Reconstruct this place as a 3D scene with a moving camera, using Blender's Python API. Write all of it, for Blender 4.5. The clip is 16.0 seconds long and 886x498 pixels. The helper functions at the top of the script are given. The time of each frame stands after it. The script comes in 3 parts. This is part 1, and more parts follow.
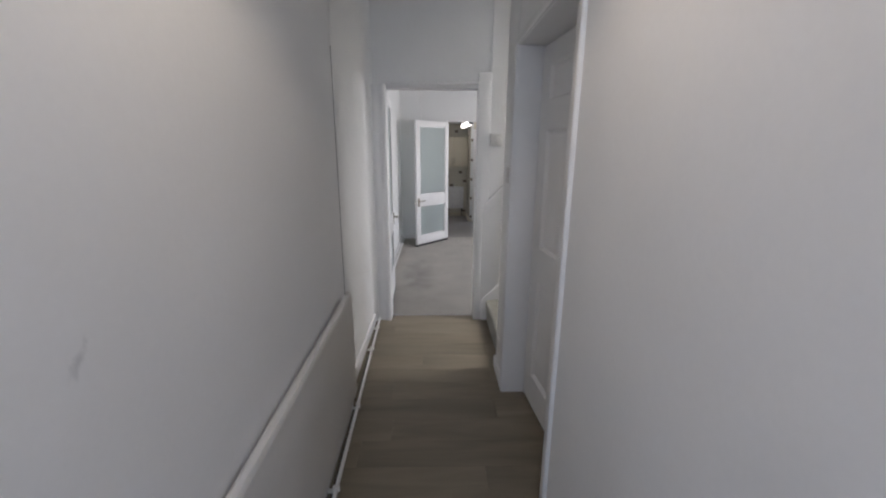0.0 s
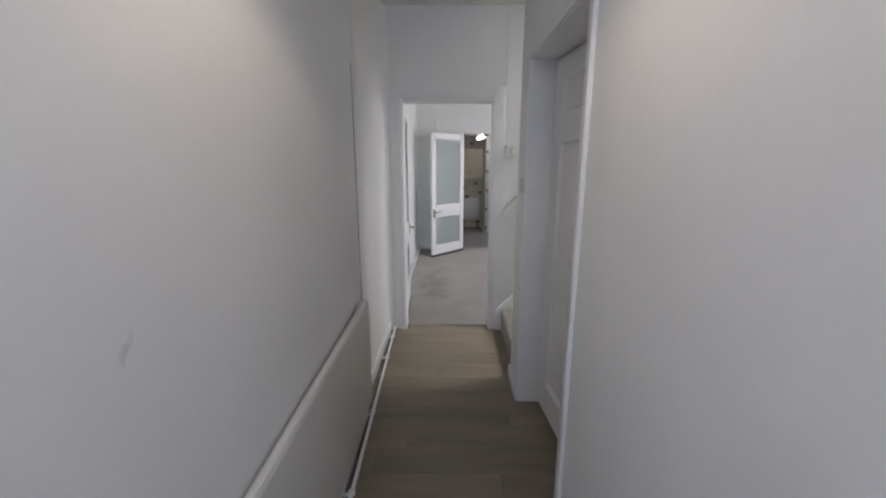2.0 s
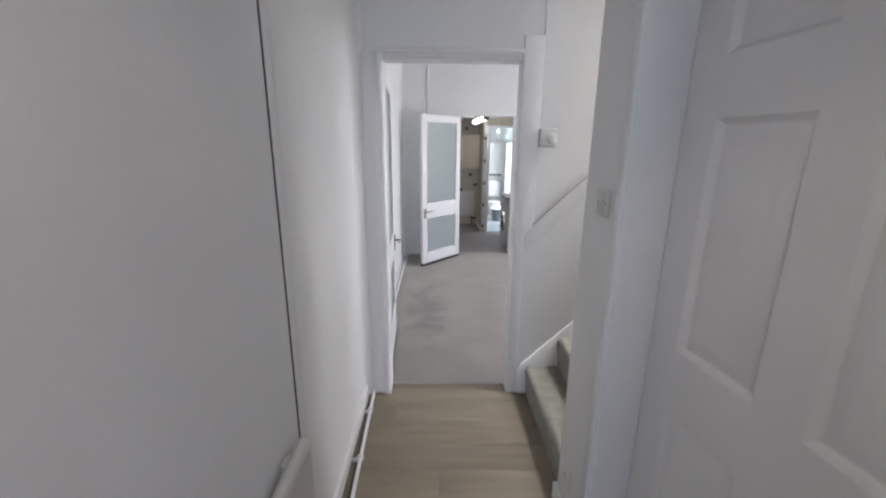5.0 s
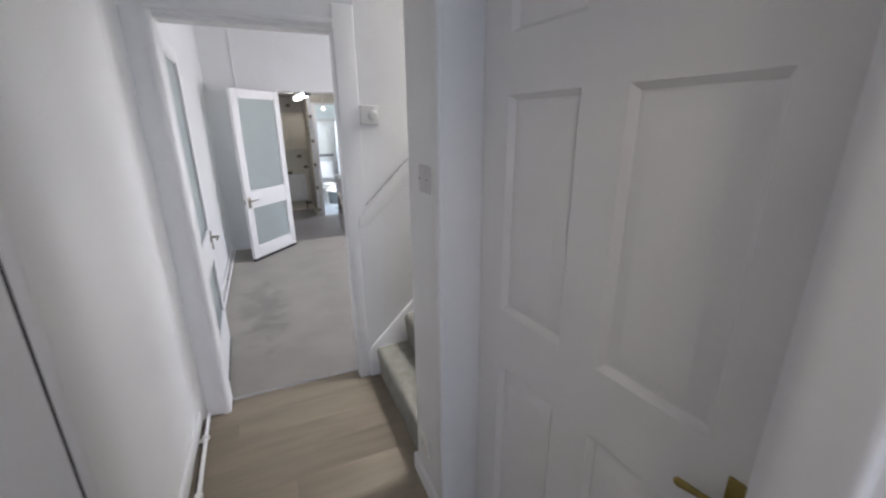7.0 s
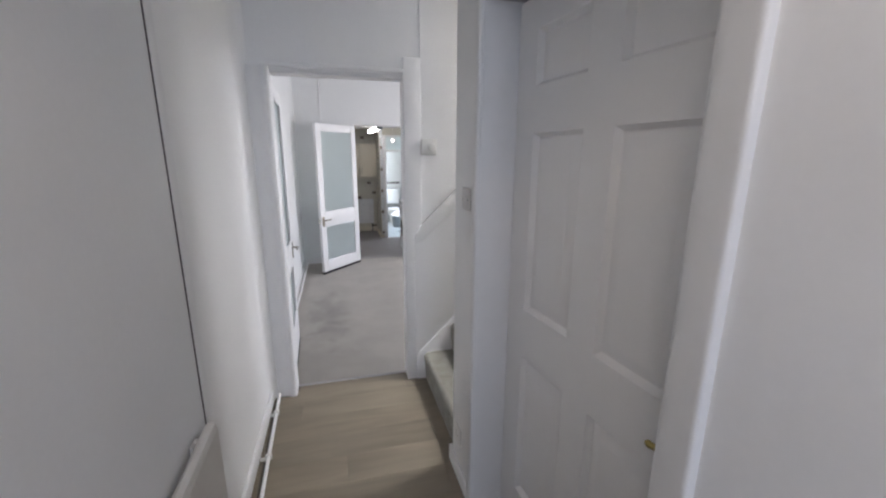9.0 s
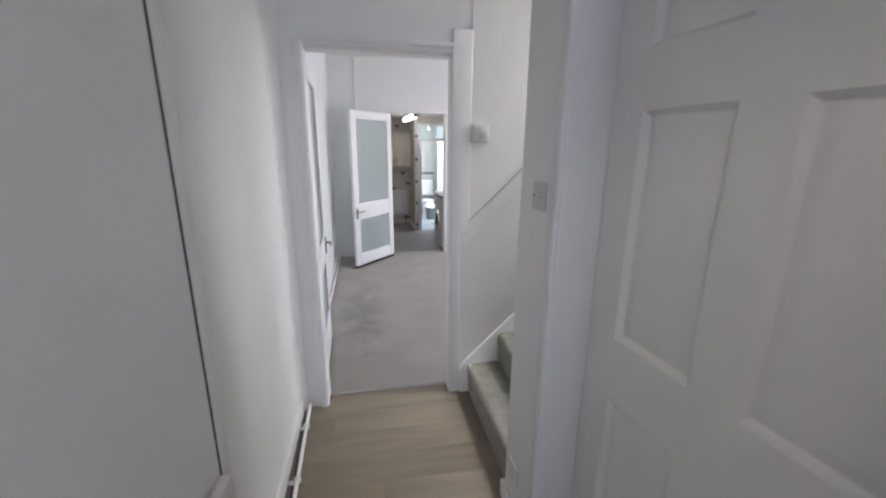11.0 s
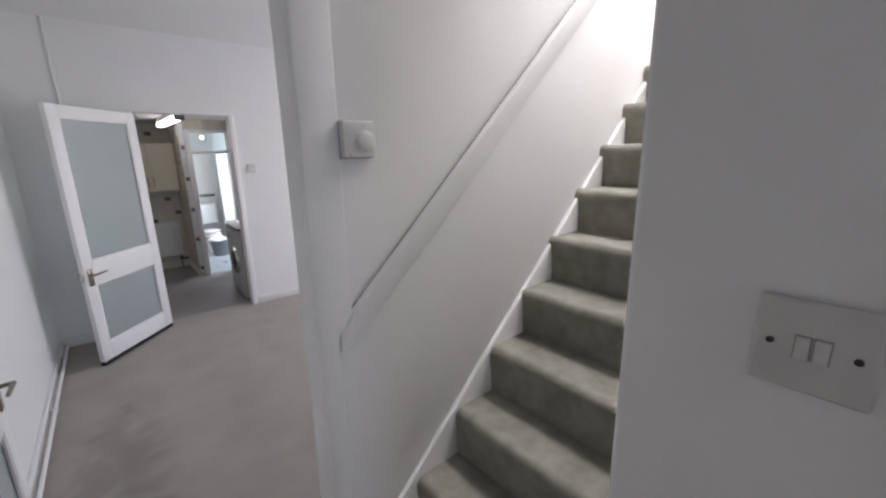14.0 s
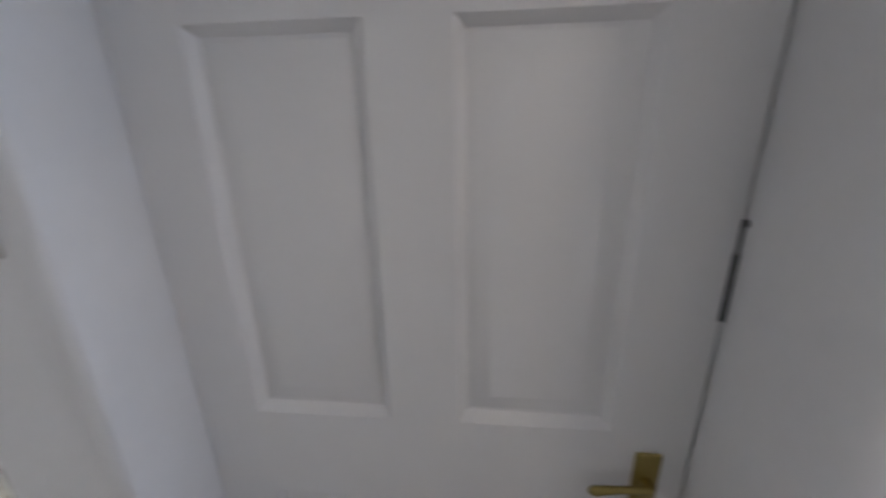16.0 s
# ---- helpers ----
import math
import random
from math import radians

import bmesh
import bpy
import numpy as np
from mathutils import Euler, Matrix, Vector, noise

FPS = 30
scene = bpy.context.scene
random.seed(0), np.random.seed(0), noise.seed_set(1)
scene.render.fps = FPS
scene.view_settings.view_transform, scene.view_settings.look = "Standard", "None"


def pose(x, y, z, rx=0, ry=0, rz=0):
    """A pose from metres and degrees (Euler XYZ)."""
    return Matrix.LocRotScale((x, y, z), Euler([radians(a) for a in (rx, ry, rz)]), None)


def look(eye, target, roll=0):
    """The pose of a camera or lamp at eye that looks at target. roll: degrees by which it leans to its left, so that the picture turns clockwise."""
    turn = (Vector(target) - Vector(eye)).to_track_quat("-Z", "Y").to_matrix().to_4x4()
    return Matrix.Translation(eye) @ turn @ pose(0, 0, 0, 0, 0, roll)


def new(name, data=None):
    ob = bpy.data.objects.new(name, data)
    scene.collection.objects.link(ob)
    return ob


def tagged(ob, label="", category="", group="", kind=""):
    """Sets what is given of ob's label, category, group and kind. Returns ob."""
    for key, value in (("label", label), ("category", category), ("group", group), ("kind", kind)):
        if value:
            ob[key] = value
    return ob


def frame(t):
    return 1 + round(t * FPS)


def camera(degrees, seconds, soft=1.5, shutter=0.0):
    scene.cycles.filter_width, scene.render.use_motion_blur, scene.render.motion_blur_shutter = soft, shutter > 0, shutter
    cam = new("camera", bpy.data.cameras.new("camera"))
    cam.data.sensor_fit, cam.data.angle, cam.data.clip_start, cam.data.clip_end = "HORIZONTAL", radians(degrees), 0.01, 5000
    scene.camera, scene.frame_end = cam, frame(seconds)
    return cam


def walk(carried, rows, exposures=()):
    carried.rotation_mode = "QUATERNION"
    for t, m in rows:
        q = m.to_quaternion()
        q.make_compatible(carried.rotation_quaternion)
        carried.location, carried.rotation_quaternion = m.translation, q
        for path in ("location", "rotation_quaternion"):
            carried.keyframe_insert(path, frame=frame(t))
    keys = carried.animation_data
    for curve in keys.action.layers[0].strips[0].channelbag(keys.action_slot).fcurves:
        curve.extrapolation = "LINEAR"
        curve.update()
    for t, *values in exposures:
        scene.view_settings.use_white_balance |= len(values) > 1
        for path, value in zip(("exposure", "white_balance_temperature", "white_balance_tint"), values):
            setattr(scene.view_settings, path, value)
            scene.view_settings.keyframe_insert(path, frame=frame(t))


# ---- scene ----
cam = camera(96.3, 16.0, soft=2.2, shutter=0.5)
PATH = [
    (0, (0.072, -0.033, 1.526), (0.113, 1.904, 1.031), 0.3),
    (0.5, (0.083, -0.046, 1.529), (0.144, 1.896, 1.055), 0.3),
    (1, (0.091, -0.061, 1.526), (0.177, 1.888, 1.088), 0.2),
    (1.5, (0.072, -0.076, 1.534), (0.104, 1.877, 1.103), 0.1),
    (2, (0.074, -0.078, 1.521), (0.038, 1.873, 1.082), 0.0),
    (2.5, (0.102, -0.021, 1.487), (0.111, 1.903, 0.942), 0.4),
    (3, (0.094, 0.216, 1.435), (0.106, 2.073, 0.693), 0.3),
    (3.2, (0.075, 0.345, 1.446), (0.083, 2.188, 0.67), 0.3),
    (5.3, (-0.045, 1.156, 1.55), (0.007, 3.096, 1.064), 0.6),
    (5.5, (-0.049, 1.204, 1.552), (0.15, 3.133, 1.062), 0.5),
    (6, (-0.008, 1.266, 1.536), (0.599, 3.098, 1.011), 0.0),
    (6.5, (0.034, 1.229, 1.525), (0.901, 2.936, 0.947), -0.3),
    (7, (0.029, 1.127, 1.542), (0.799, 2.872, 0.94), -0.5),
    (7.5, (0.004, 0.974, 1.53), (0.671, 2.779, 0.986), -0.0),
    (8, (-0.012, 0.884, 1.537), (0.575, 2.737, 1.065), 0.0),
    (8.5, (0.002, 0.842, 1.539), (0.502, 2.721, 1.069), 0.1),
    (9, (0.003, 0.835, 1.54), (0.506, 2.716, 1.08), 0.2),
    (9.5, (-0.013, 0.828, 1.556), (0.462, 2.727, 1.145), 0.1),
    (10, (-0.025, 0.837, 1.547), (0.369, 2.753, 1.132), 0.1),
    (10.2, (-0.031, 0.852, 1.545), (0.325, 2.775, 1.127), 0.2),
    (12.3, (-0.037, 1.943, 1.495), (0.398, 3.777, 0.828), 0.1),
    (12.5, (-0.019, 2.033, 1.505), (0.497, 3.86, 0.876), 0.2),
    (13, (0.006, 2.161, 1.528), (0.847, 3.89, 0.981), 0.0),
    (13.5, (0.023, 2.257, 1.55), (1.167, 3.824, 1.066), -0.5),
    (14, (0.034, 2.308, 1.549), (1.276, 3.804, 1.081), -1.0),
    (14.5, (0.073, 2.298, 1.519), (1.393, 3.697, 0.971), -1.0),
    (15, (0.085, 2.114, 1.524), (1.619, 3.239, 0.905), -1.2),
    (15.5, (0.075, 1.837, 1.523), (1.793, 2.648, 0.898), -1.2),
    (16, (0.135, 1.634, 1.497), (1.988, 2.011, 0.847), -1.2),
]
walk(cam, [(t, look(eye, target, roll)) for t, eye, target, roll in PATH], [(0, 0.70, 6400, 17), (2.5, 0.74, 6400, 17), (3.2, 0.88, 6400, 18), (5.3, 1.08, 6230, 18), (10.2, 1.09, 6230, 18), (12.5, 0.83, 6350, 20), (14.5, 0.56, 6300, 20), (15.0, 0.68, 6250, 19), (15.5, 0.90, 6200, 18), (16, 1.16, 6150, 17)])

# ---- world, lights, exposure ----
world = bpy.data.worlds.new("sky")
scene.world = world
world.use_nodes = True
wn = world.node_tree.nodes
sky = wn.new("ShaderNodeTexSky")
sky.sky_type = "NISHITA"
sky.sun_disc = False
sky.sun_elevation = radians(40)
sky.sun_rotation = radians(120)
world.node_tree.links.new(sky.outputs["Color"], wn["Background"].inputs["Color"])
wn["Background"].inputs["Strength"].default_value = 0.10

SUN = bpy.data.lights.new("sun", "SUN")
SUN.energy, SUN.angle, SUN.color = 1.0, radians(12), (1.0, 0.96, 0.9)
sun = new("sun", SUN)
sun.matrix_world = look((6, -4, 8), (0, 0, 0))


def window_light(name, eye, target, w, h, watts, color):
    d = bpy.data.lights.new(name, "AREA")
    d.shape, d.size, d.size_y, d.energy, d.color = "RECTANGLE", w, h, watts, color
    ob = new(name, d)
    ob.matrix_world = look(eye, target)
    return ob


# unseen daylight from behind; distance chosen so it fades along the hall
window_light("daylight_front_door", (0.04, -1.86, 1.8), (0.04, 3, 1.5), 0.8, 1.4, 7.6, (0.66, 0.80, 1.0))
window_light("daylight_living_window", (3.98, 5.0, 1.5), (0, 5.0, 1.2), 2.4, 1.4, 33, (0.93, 0.97, 1.0))
# soft panel added under the closed ceiling for bounced landing daylight
window_light("landing_fill", (2.45, 2.93, 4.86), (2.25, 2.93, 1.0), 2.1, 0.76, 165, (0.98, 1.0, 0.96))
window_light("daylight_landing_window", (4.06, 2.95, 4.25), (0, 2.95, 1.2), 0.7, 1.1, 24, (0.98, 1.0, 0.95))
window_light("daylight_utility", (2.28, 9.0, 1.55), (1.0, 9.0, 1.0), 1.1, 1.0, 25, (0.78, 0.89, 1.0))

PEND = bpy.data.lights.new("hall_pendant_light", "SPOT")
PEND.energy, PEND.color, PEND.spot_size, PEND.spot_blend, PEND.shadow_soft_size = 3.4, (1.0, 0.87, 0.68), radians(143), 0.25, 0.10
pend = new("hall_pendant_light", PEND)
pend.matrix_world = look((0.02, 0.67, 2.18), (0.02, 0.671, 0.0))
# added upward fill, no such lamp known; ceiling bounce lifts the upper hall
UP_FILL = bpy.data.lights.new("hall_up_fill", "SPOT")
UP_FILL.energy, UP_FILL.color, UP_FILL.spot_size, UP_FILL.spot_blend, UP_FILL.shadow_soft_size = 4.5, (1.0, 0.96, 0.89), radians(125), 0.3, 0.08
up_fill = new("hall_up_fill", UP_FILL)
up_fill.matrix_world = look((0.02, 0.67, 2.22), (0.02, 0.671, 4.0))


# ---- materials ----
def mat(name, color, rough=0.6, metal=0.0, scale=6.0, var=0.06, grain=120.0, bump=0.1, dist=0.002, color2=None, stain=0.0, coat=0.0, lump=0.0):
    m = bpy.data.materials.new(name)
    m.use_nodes = True
    nt = m.node_tree
    n, l = nt.nodes, nt.links
    b = n["Principled BSDF"]
    co = n.new("ShaderNodeTexCoord")
    big = n.new("ShaderNodeTexNoise")
    big.inputs["Scale"].default_value, big.inputs["Detail"].default_value = scale, 5
    fine = n.new("ShaderNodeTexNoise")
    fine.inputs["Scale"].default_value, fine.inputs["Detail"].default_value = grain, 4
    l.new(co.outputs["Object"], big.inputs["Vector"])
    l.new(co.outputs["Object"], fine.inputs["Vector"])
    ramp = n.new("ShaderNodeValToRGB")
    c2 = color2 or tuple(c * (1 - 2.5 * var) for c in color)
    ramp.color_ramp.elements[0].position, ramp.color_ramp.elements[1].position = 0.32, 0.62
    ramp.color_ramp.elements[0].color, ramp.color_ramp.elements[1].color = (*c2, 1), (*color, 1)
    mix = n.new("ShaderNodeMath")
    mix.operation = "MULTIPLY_ADD"
    mix.inputs[1].default_value, mix.inputs[2].default_value = 0.35, 0.0
    add = n.new("ShaderNodeMath")
    add.operation = "MULTIPLY_ADD"
    add.inputs[1].default_value = 0.65
    l.new(fine.outputs["Fac"], mix.inputs[0])
    l.new(big.outputs["Fac"], add.inputs[0])
    l.new(mix.outputs[0], add.inputs[2])
    l.new(add.outputs[0], ramp.inputs["Fac"])
    l.new(ramp.outputs["Color"], b.inputs["Base Color"])
    r = n.new("ShaderNodeMapRange")
    r.inputs["To Min"].default_value, r.inputs["To Max"].default_value = max(rough - 0.08, 0.02), min(rough + 0.08, 1)
    l.new(big.outputs["Fac"], r.inputs["Value"])
    l.new(r.outputs["Result"], b.inputs["Roughness"])
    b.inputs["Metallic"].default_value = metal
    b.inputs["Coat Weight"].default_value = coat
    bp = n.new("ShaderNodeBump")
    bp.inputs["Strength"].default_value, bp.inputs["Distance"].default_value = bump, dist
    l.new(add.outputs[0] if stain else fine.outputs["Fac"], bp.inputs["Height"])
    l.new(bp.outputs["Normal"], b.inputs["Normal"])
    if lump:
        soft = n.new("ShaderNodeTexNoise")
        soft.inputs["Scale"].default_value, soft.inputs["Detail"].default_value = 3.2, 2
        l.new(co.outputs["Object"], soft.inputs["Vector"])
        b2 = n.new("ShaderNodeBump")
        b2.inputs["Strength"].default_value, b2.inputs["Distance"].default_value = 1.0, lump
        l.new(soft.outputs["Fac"], b2.inputs["Height"])
        l.new(b2.outputs["Normal"], bp.inputs["Normal"])
    return m


def carpet_mat(name, light, dark, scale):
    m = mat(name, light, 0.95, scale=scale, color2=dark, grain=260, bump=0.7, dist=0.006)
    m.node_tree.nodes["Principled BSDF"].inputs["Sheen Weight"].default_value = 0.25
    return m


def plank_mat():
    m = bpy.data.materials.new("oak_vinyl_plank")
    m.use_nodes = True
    nt = m.node_tree
    n, l = nt.nodes, nt.links
    b = n["Principled BSDF"]
    co, info = n.new("ShaderNodeTexCoord"), n.new("ShaderNodeObjectInfo")
    mp = n.new("ShaderNodeMapping")
    mp.inputs["Scale"].default_value = (0.9, 6, 1)
    shift = n.new("ShaderNodeVectorMath")
    shift.operation = "MULTIPLY_ADD"
    shift.inputs[1].default_value = (31, 17, 5)
    l.new(info.outputs["Random"], shift.inputs[0])
    l.new(co.outputs["Object"], shift.inputs[2])
    l.new(shift.outputs[0], mp.inputs["Vector"])
    tex = n.new("ShaderNodeTexNoise")
    tex.inputs["Scale"].default_value, tex.inputs["Detail"].default_value, tex.inputs["Distortion"].default_value = 1.6, 6, 0.6
    l.new(mp.outputs[0], tex.inputs["Vector"])
    fine = n.new("ShaderNodeTexNoise")
    fine.inputs["Scale"].default_value, fine.inputs["Detail"].default_value = 9, 4
    l.new(mp.outputs[0], fine.inputs["Vector"])
    ramp = n.new("ShaderNodeValToRGB")
    ramp.color_ramp.elements[0].position, ramp.color_ramp.elements[1].position = 0.28, 0.72
    ramp.color_ramp.elements[0].color, ramp.color_ramp.elements[1].color = (0.176, 0.141, 0.099, 1), (0.264, 0.220, 0.160, 1)
    l.new(tex.outputs["Fac"], ramp.inputs["Fac"])
    hsv = n.new("ShaderNodeHueSaturation")
    val = n.new("ShaderNodeMapRange")
    val.inputs["To Min"].default_value, val.inputs["To Max"].default_value = 0.87, 1.09
    l.new(info.outputs["Random"], val.inputs["Value"])
    l.new(val.outputs["Result"], hsv.inputs["Value"])
    l.new(ramp.outputs["Color"], hsv.inputs["Color"])
    l.new(hsv.outputs["Color"], b.inputs["Base Color"])
    b.inputs["Roughness"].default_value = 0.5
    bp = n.new("ShaderNodeBump")
    bp.inputs["Strength"].default_value, bp.inputs["Distance"].default_value = 0.15, 0.001
    l.new(fine.outputs["Fac"], bp.inputs["Height"])
    l.new(bp.outputs["Normal"], b.inputs["Normal"])
    return m


def frosted_mat():
    m = mat("frosted_glass", (0.80, 0.875, 0.87), 0.35, scale=3, var=0.02, grain=90, bump=0.25, dist=0.003)
    b = m.node_tree.nodes["Principled BSDF"]
    b.inputs["Transmission Weight"].default_value = 0.75
    b.inputs["IOR"].default_value = 1.3
    return m


def glow(name, color, strength):
    m = bpy.data.materials.new(name)
    m.use_nodes = True
    b = m.node_tree.nodes["Principled BSDF"]
    b.inputs["Base Color"].default_value = (0.9, 0.9, 0.88, 1)
    b.inputs["Emission Color"].default_value = (*color, 1)
    b.inputs["Emission Strength"].default_value = strength
    return m


def stain(m, centre, radius, depth, freq, lean=0.0):
    """A worn or smeared patch with a ragged outline at a place on a surface."""
    nt = m.node_tree
    n, l = nt.nodes, nt.links
    b = n["Principled BSDF"]
    src = b.inputs["Base Color"].links[0].from_socket
    co = n.new("ShaderNodeTexCoord")
    mp = n.new("ShaderNodeMapping")
    mp.vector_type = "TEXTURE"
    mp.inputs["Location"].default_value, mp.inputs["Scale"].default_value = centre, radius
    mp.inputs["Rotation"].default_value = (radians(lean), 0, 0)
    l.new(co.outputs["Object"], mp.inputs["Vector"])
    ln = n.new("ShaderNodeVectorMath")
    ln.operation = "LENGTH"
    l.new(mp.outputs[0], ln.inputs[0])
    tex = n.new("ShaderNodeTexNoise")
    tex.inputs["Scale"].default_value, tex.inputs["Detail"].default_value, tex.inputs["Distortion"].default_value = freq, 4, 1.2
    l.new(co.outputs["Object"], tex.inputs["Vector"])
    add = n.new("ShaderNodeMath")
    add.operation = "MULTIPLY_ADD"
    add.inputs[1].default_value = 1.4
    l.new(tex.outputs["Fac"], add.inputs[0])
    l.new(ln.outputs["Value"], add.inputs[2])
    r = n.new("ShaderNodeMapRange")
    r.interpolation_type = "SMOOTHSTEP"
    r.inputs["From Min"].default_value, r.inputs["From Max"].default_value = 0.75, 1.5
    r.inputs["To Min"].default_value, r.inputs["To Max"].default_value = 1 - depth, 1.0
    l.new(add.outputs[0], r.inputs["Value"])
    mul = n.new("ShaderNodeVectorMath")
    mul.operation = "SCALE"
    l.new(src, mul.inputs[0])
    l.new(r.outputs["Result"], mul.inputs["Scale"])
    l.new(mul.outputs[0], b.inputs["Base Color"])


PAINT = mat("white_wall_paint", (0.885, 0.877, 0.868), 0.75, scale=2.2, var=0.014, grain=70, bump=0.14, dist=0.002, lump=0.009)
PAINT2 = mat("white_living_paint", (0.80, 0.80, 0.79), 0.75, scale=2.0, var=0.014, grain=70, bump=0.12, dist=0.002, lump=0.009)
CEIL_W = mat("white_ceiling_paint", (0.81, 0.81, 0.80), 0.85, scale=2.0, var=0.012, grain=90, bump=0.1)
CEIL = mat("ceiling_paint", (0.85, 0.84, 0.79), 0.85, scale=2.0, var=0.015, grain=90, bump=0.1)
GLOSS = mat("white_gloss_paint", (0.85, 0.84, 0.832), 0.52, scale=9, var=0.012, grain=40, bump=0.06, dist=0.002)
DOORP = mat("white_moulded_door_paint", (0.875, 0.862, 0.85), 0.45, scale=7, var=0.012, grain=150, bump=0.08, dist=0.001)
RADP = mat("cream_radiator_enamel", (0.76, 0.735, 0.70), 0.4, scale=6, var=0.02, grain=60, bump=0.04)
CARPET = carpet_mat("pale_grey_carpet", (0.388, 0.353, 0.305), (0.305, 0.276, 0.237), 3.0)
stain(CARPET, (-0.12, 4.75, 0), (0.34, 1.0, 9), 0.30, 4.5)
PAINT_L = mat("white_scuffed_wall_paint", (0.885, 0.877, 0.868), 0.75, scale=2.2, var=0.014, grain=70, bump=0.14, dist=0.002, lump=0.009)
stain(PAINT_L, (-0.42, 0.470, 1.236), (9, 0.015, 0.040), 0.20, 30, -38)
STAIRC = carpet_mat("sage_grey_stair_carpet", (0.305, 0.291, 0.244), (0.175, 0.166, 0.134), 15.0)
LINO = mat("grey_kitchen_lino", (0.31, 0.292, 0.285), 0.55, scale=5, var=0.05, grain=100, bump=0.1)
TILEF = mat("blue_grey_floor_tile", (0.42, 0.47, 0.5), 0.3, scale=6, var=0.04)
# shade colour for the rail, rocker and thermostat gaps; also threshold and maker mark
SHADOWLINE = mat("grey_brown_shade_and_trim", (0.40, 0.38, 0.37), 0.8, scale=25)
# near-black shade colour for the wall gap; also the lining chip
SHADE_CHIP = mat("dark_gap_shade_and_chip", (0.055, 0.045, 0.05), 0.8, scale=20)
PLANK = plank_mat()
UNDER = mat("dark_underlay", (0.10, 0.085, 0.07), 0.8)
FROST = frosted_mat()
PLASTIC = mat("white_plastic", (0.80, 0.785, 0.75), 0.35, scale=12, var=0.01, grain=200, bump=0.02)
SWITCHP = mat("aged_white_switch_plastic", (0.65, 0.628, 0.61), 0.45, scale=20, var=0.02, grain=200, bump=0.02)
ROCKP = mat("off_white_rocker_plastic", (0.67, 0.65, 0.63), 0.4, scale=20, var=0.01, grain=200, bump=0.02)
BRASS = mat("brass", (0.40, 0.315, 0.11), 0.30, 1.0, scale=30, var=0.06, bump=0.03)
CHROME = mat("satin_chrome", (0.62, 0.60, 0.56), 0.25, 1.0, scale=30, var=0.04, bump=0.02)
BRONZE = mat("aged_bronze_handle", (0.30, 0.265, 0.21), 0.35, 0.9, scale=40, var=0.08, bump=0.03)
STEEL = mat("dark_steel_screw", (0.055, 0.05, 0.045), 0.45, 0.5, scale=60)
BLACK = mat("black_rubber", (0.02, 0.02, 0.022), 0.6)
TILE = mat("cream_wall_tile", (0.72, 0.69, 0.60), 0.25, scale=8, var=0.03, bump=0.04)
MOTIF = mat("brown_tile_motif", (0.09, 0.065, 0.05), 0.3, scale=90, color2=(0.26, 0.20, 0.14), bump=0.04)
GROUT = mat("tile_grout", (0.66, 0.625, 0.53), 0.9)
WTILE = mat("white_wall_tile", (0.80, 0.82, 0.83), 0.2, scale=8, var=0.02, bump=0.03)
BORDER = mat("dark_border_tile", (0.06, 0.07, 0.09), 0.25, scale=60, color2=(0.3, 0.3, 0.3))
CREAM = mat("cream_cabinet_laminate", (0.72, 0.67, 0.55), 0.4, scale=5, var=0.02, bump=0.03)
WHITE = mat("white_appliance_enamel", (0.78, 0.79, 0.80), 0.28, scale=8, var=0.015, bump=0.02)
SILVER = mat("silver_grey_appliance_enamel", (0.42, 0.42, 0.43), 0.35, scale=8, var=0.02, bump=0.02)
DGLASS = mat("dark_porthole_glass", (0.04, 0.045, 0.05), 0.08, coat=0.5)
GREYP = mat("grey_bucket_plastic", (0.16, 0.19, 0.21), 0.45)
TUBE = glow("fluorescent_tube_glow", (1.0, 0.97, 0.92), 3.6)
BULB = glow("bulb_glow", (1.0, 0.93, 0.8), 1.6)


# ---- mesh helpers ----
def box(bm, x0, y0, z0, x1, y1, z1, bevel=0.0, seg=2, mi=0):
    vs = [bm.verts.new((x, y, z)) for x in (x0, x1) for y in (y0, y1) for z in (z0, z1)]
    quads = ((0, 1, 3, 2), (4, 6, 7, 5), (0, 4, 5, 1), (2, 3, 7, 6), (0, 2, 6, 4), (1, 5, 7, 3))
    fs = [bm.faces.new([vs[i] for i in q]) for q in quads]
    for f in fs:
        f.material_index = mi
    if bevel:
        es = list({e for f in fs for e in f.edges})
        bmesh.ops.bevel(bm, geom=es, offset=bevel, segments=seg, affect="EDGES", profile=0.5)
    return fs


def prism(bm, outline, axis, a, b, bevel=0.0, seg=2):
    """A closed outline of (u, v) pushed along an axis from a to b; y: u=x v=z, x: u=y v=z, z: u=x v=y."""
    put = {"y": lambda u, v, d: (u, d, v), "x": lambda u, v, d: (d, u, v), "z": lambda u, v, d: (u, v, d)}[axis]
    lo = [bm.verts.new(put(u, v, a)) for u, v in outline]
    hi = [bm.verts.new(put(u, v, b)) for u, v in outline]
    k = len(outline)
    fs = [bm.faces.new(lo), bm.faces.new(list(reversed(hi)))]
    fs += [bm.faces.new((lo[i], hi[i], hi[(i + 1) % k], lo[(i + 1) % k])) for i in range(k)]
    bmesh.ops.recalc_face_normals(bm, faces=fs)
    if bevel:
        bmesh.ops.bevel(bm, geom=list({e for f in fs for e in f.edges}), offset=bevel, segments=seg, affect="EDGES", profile=0.5)
    return fs


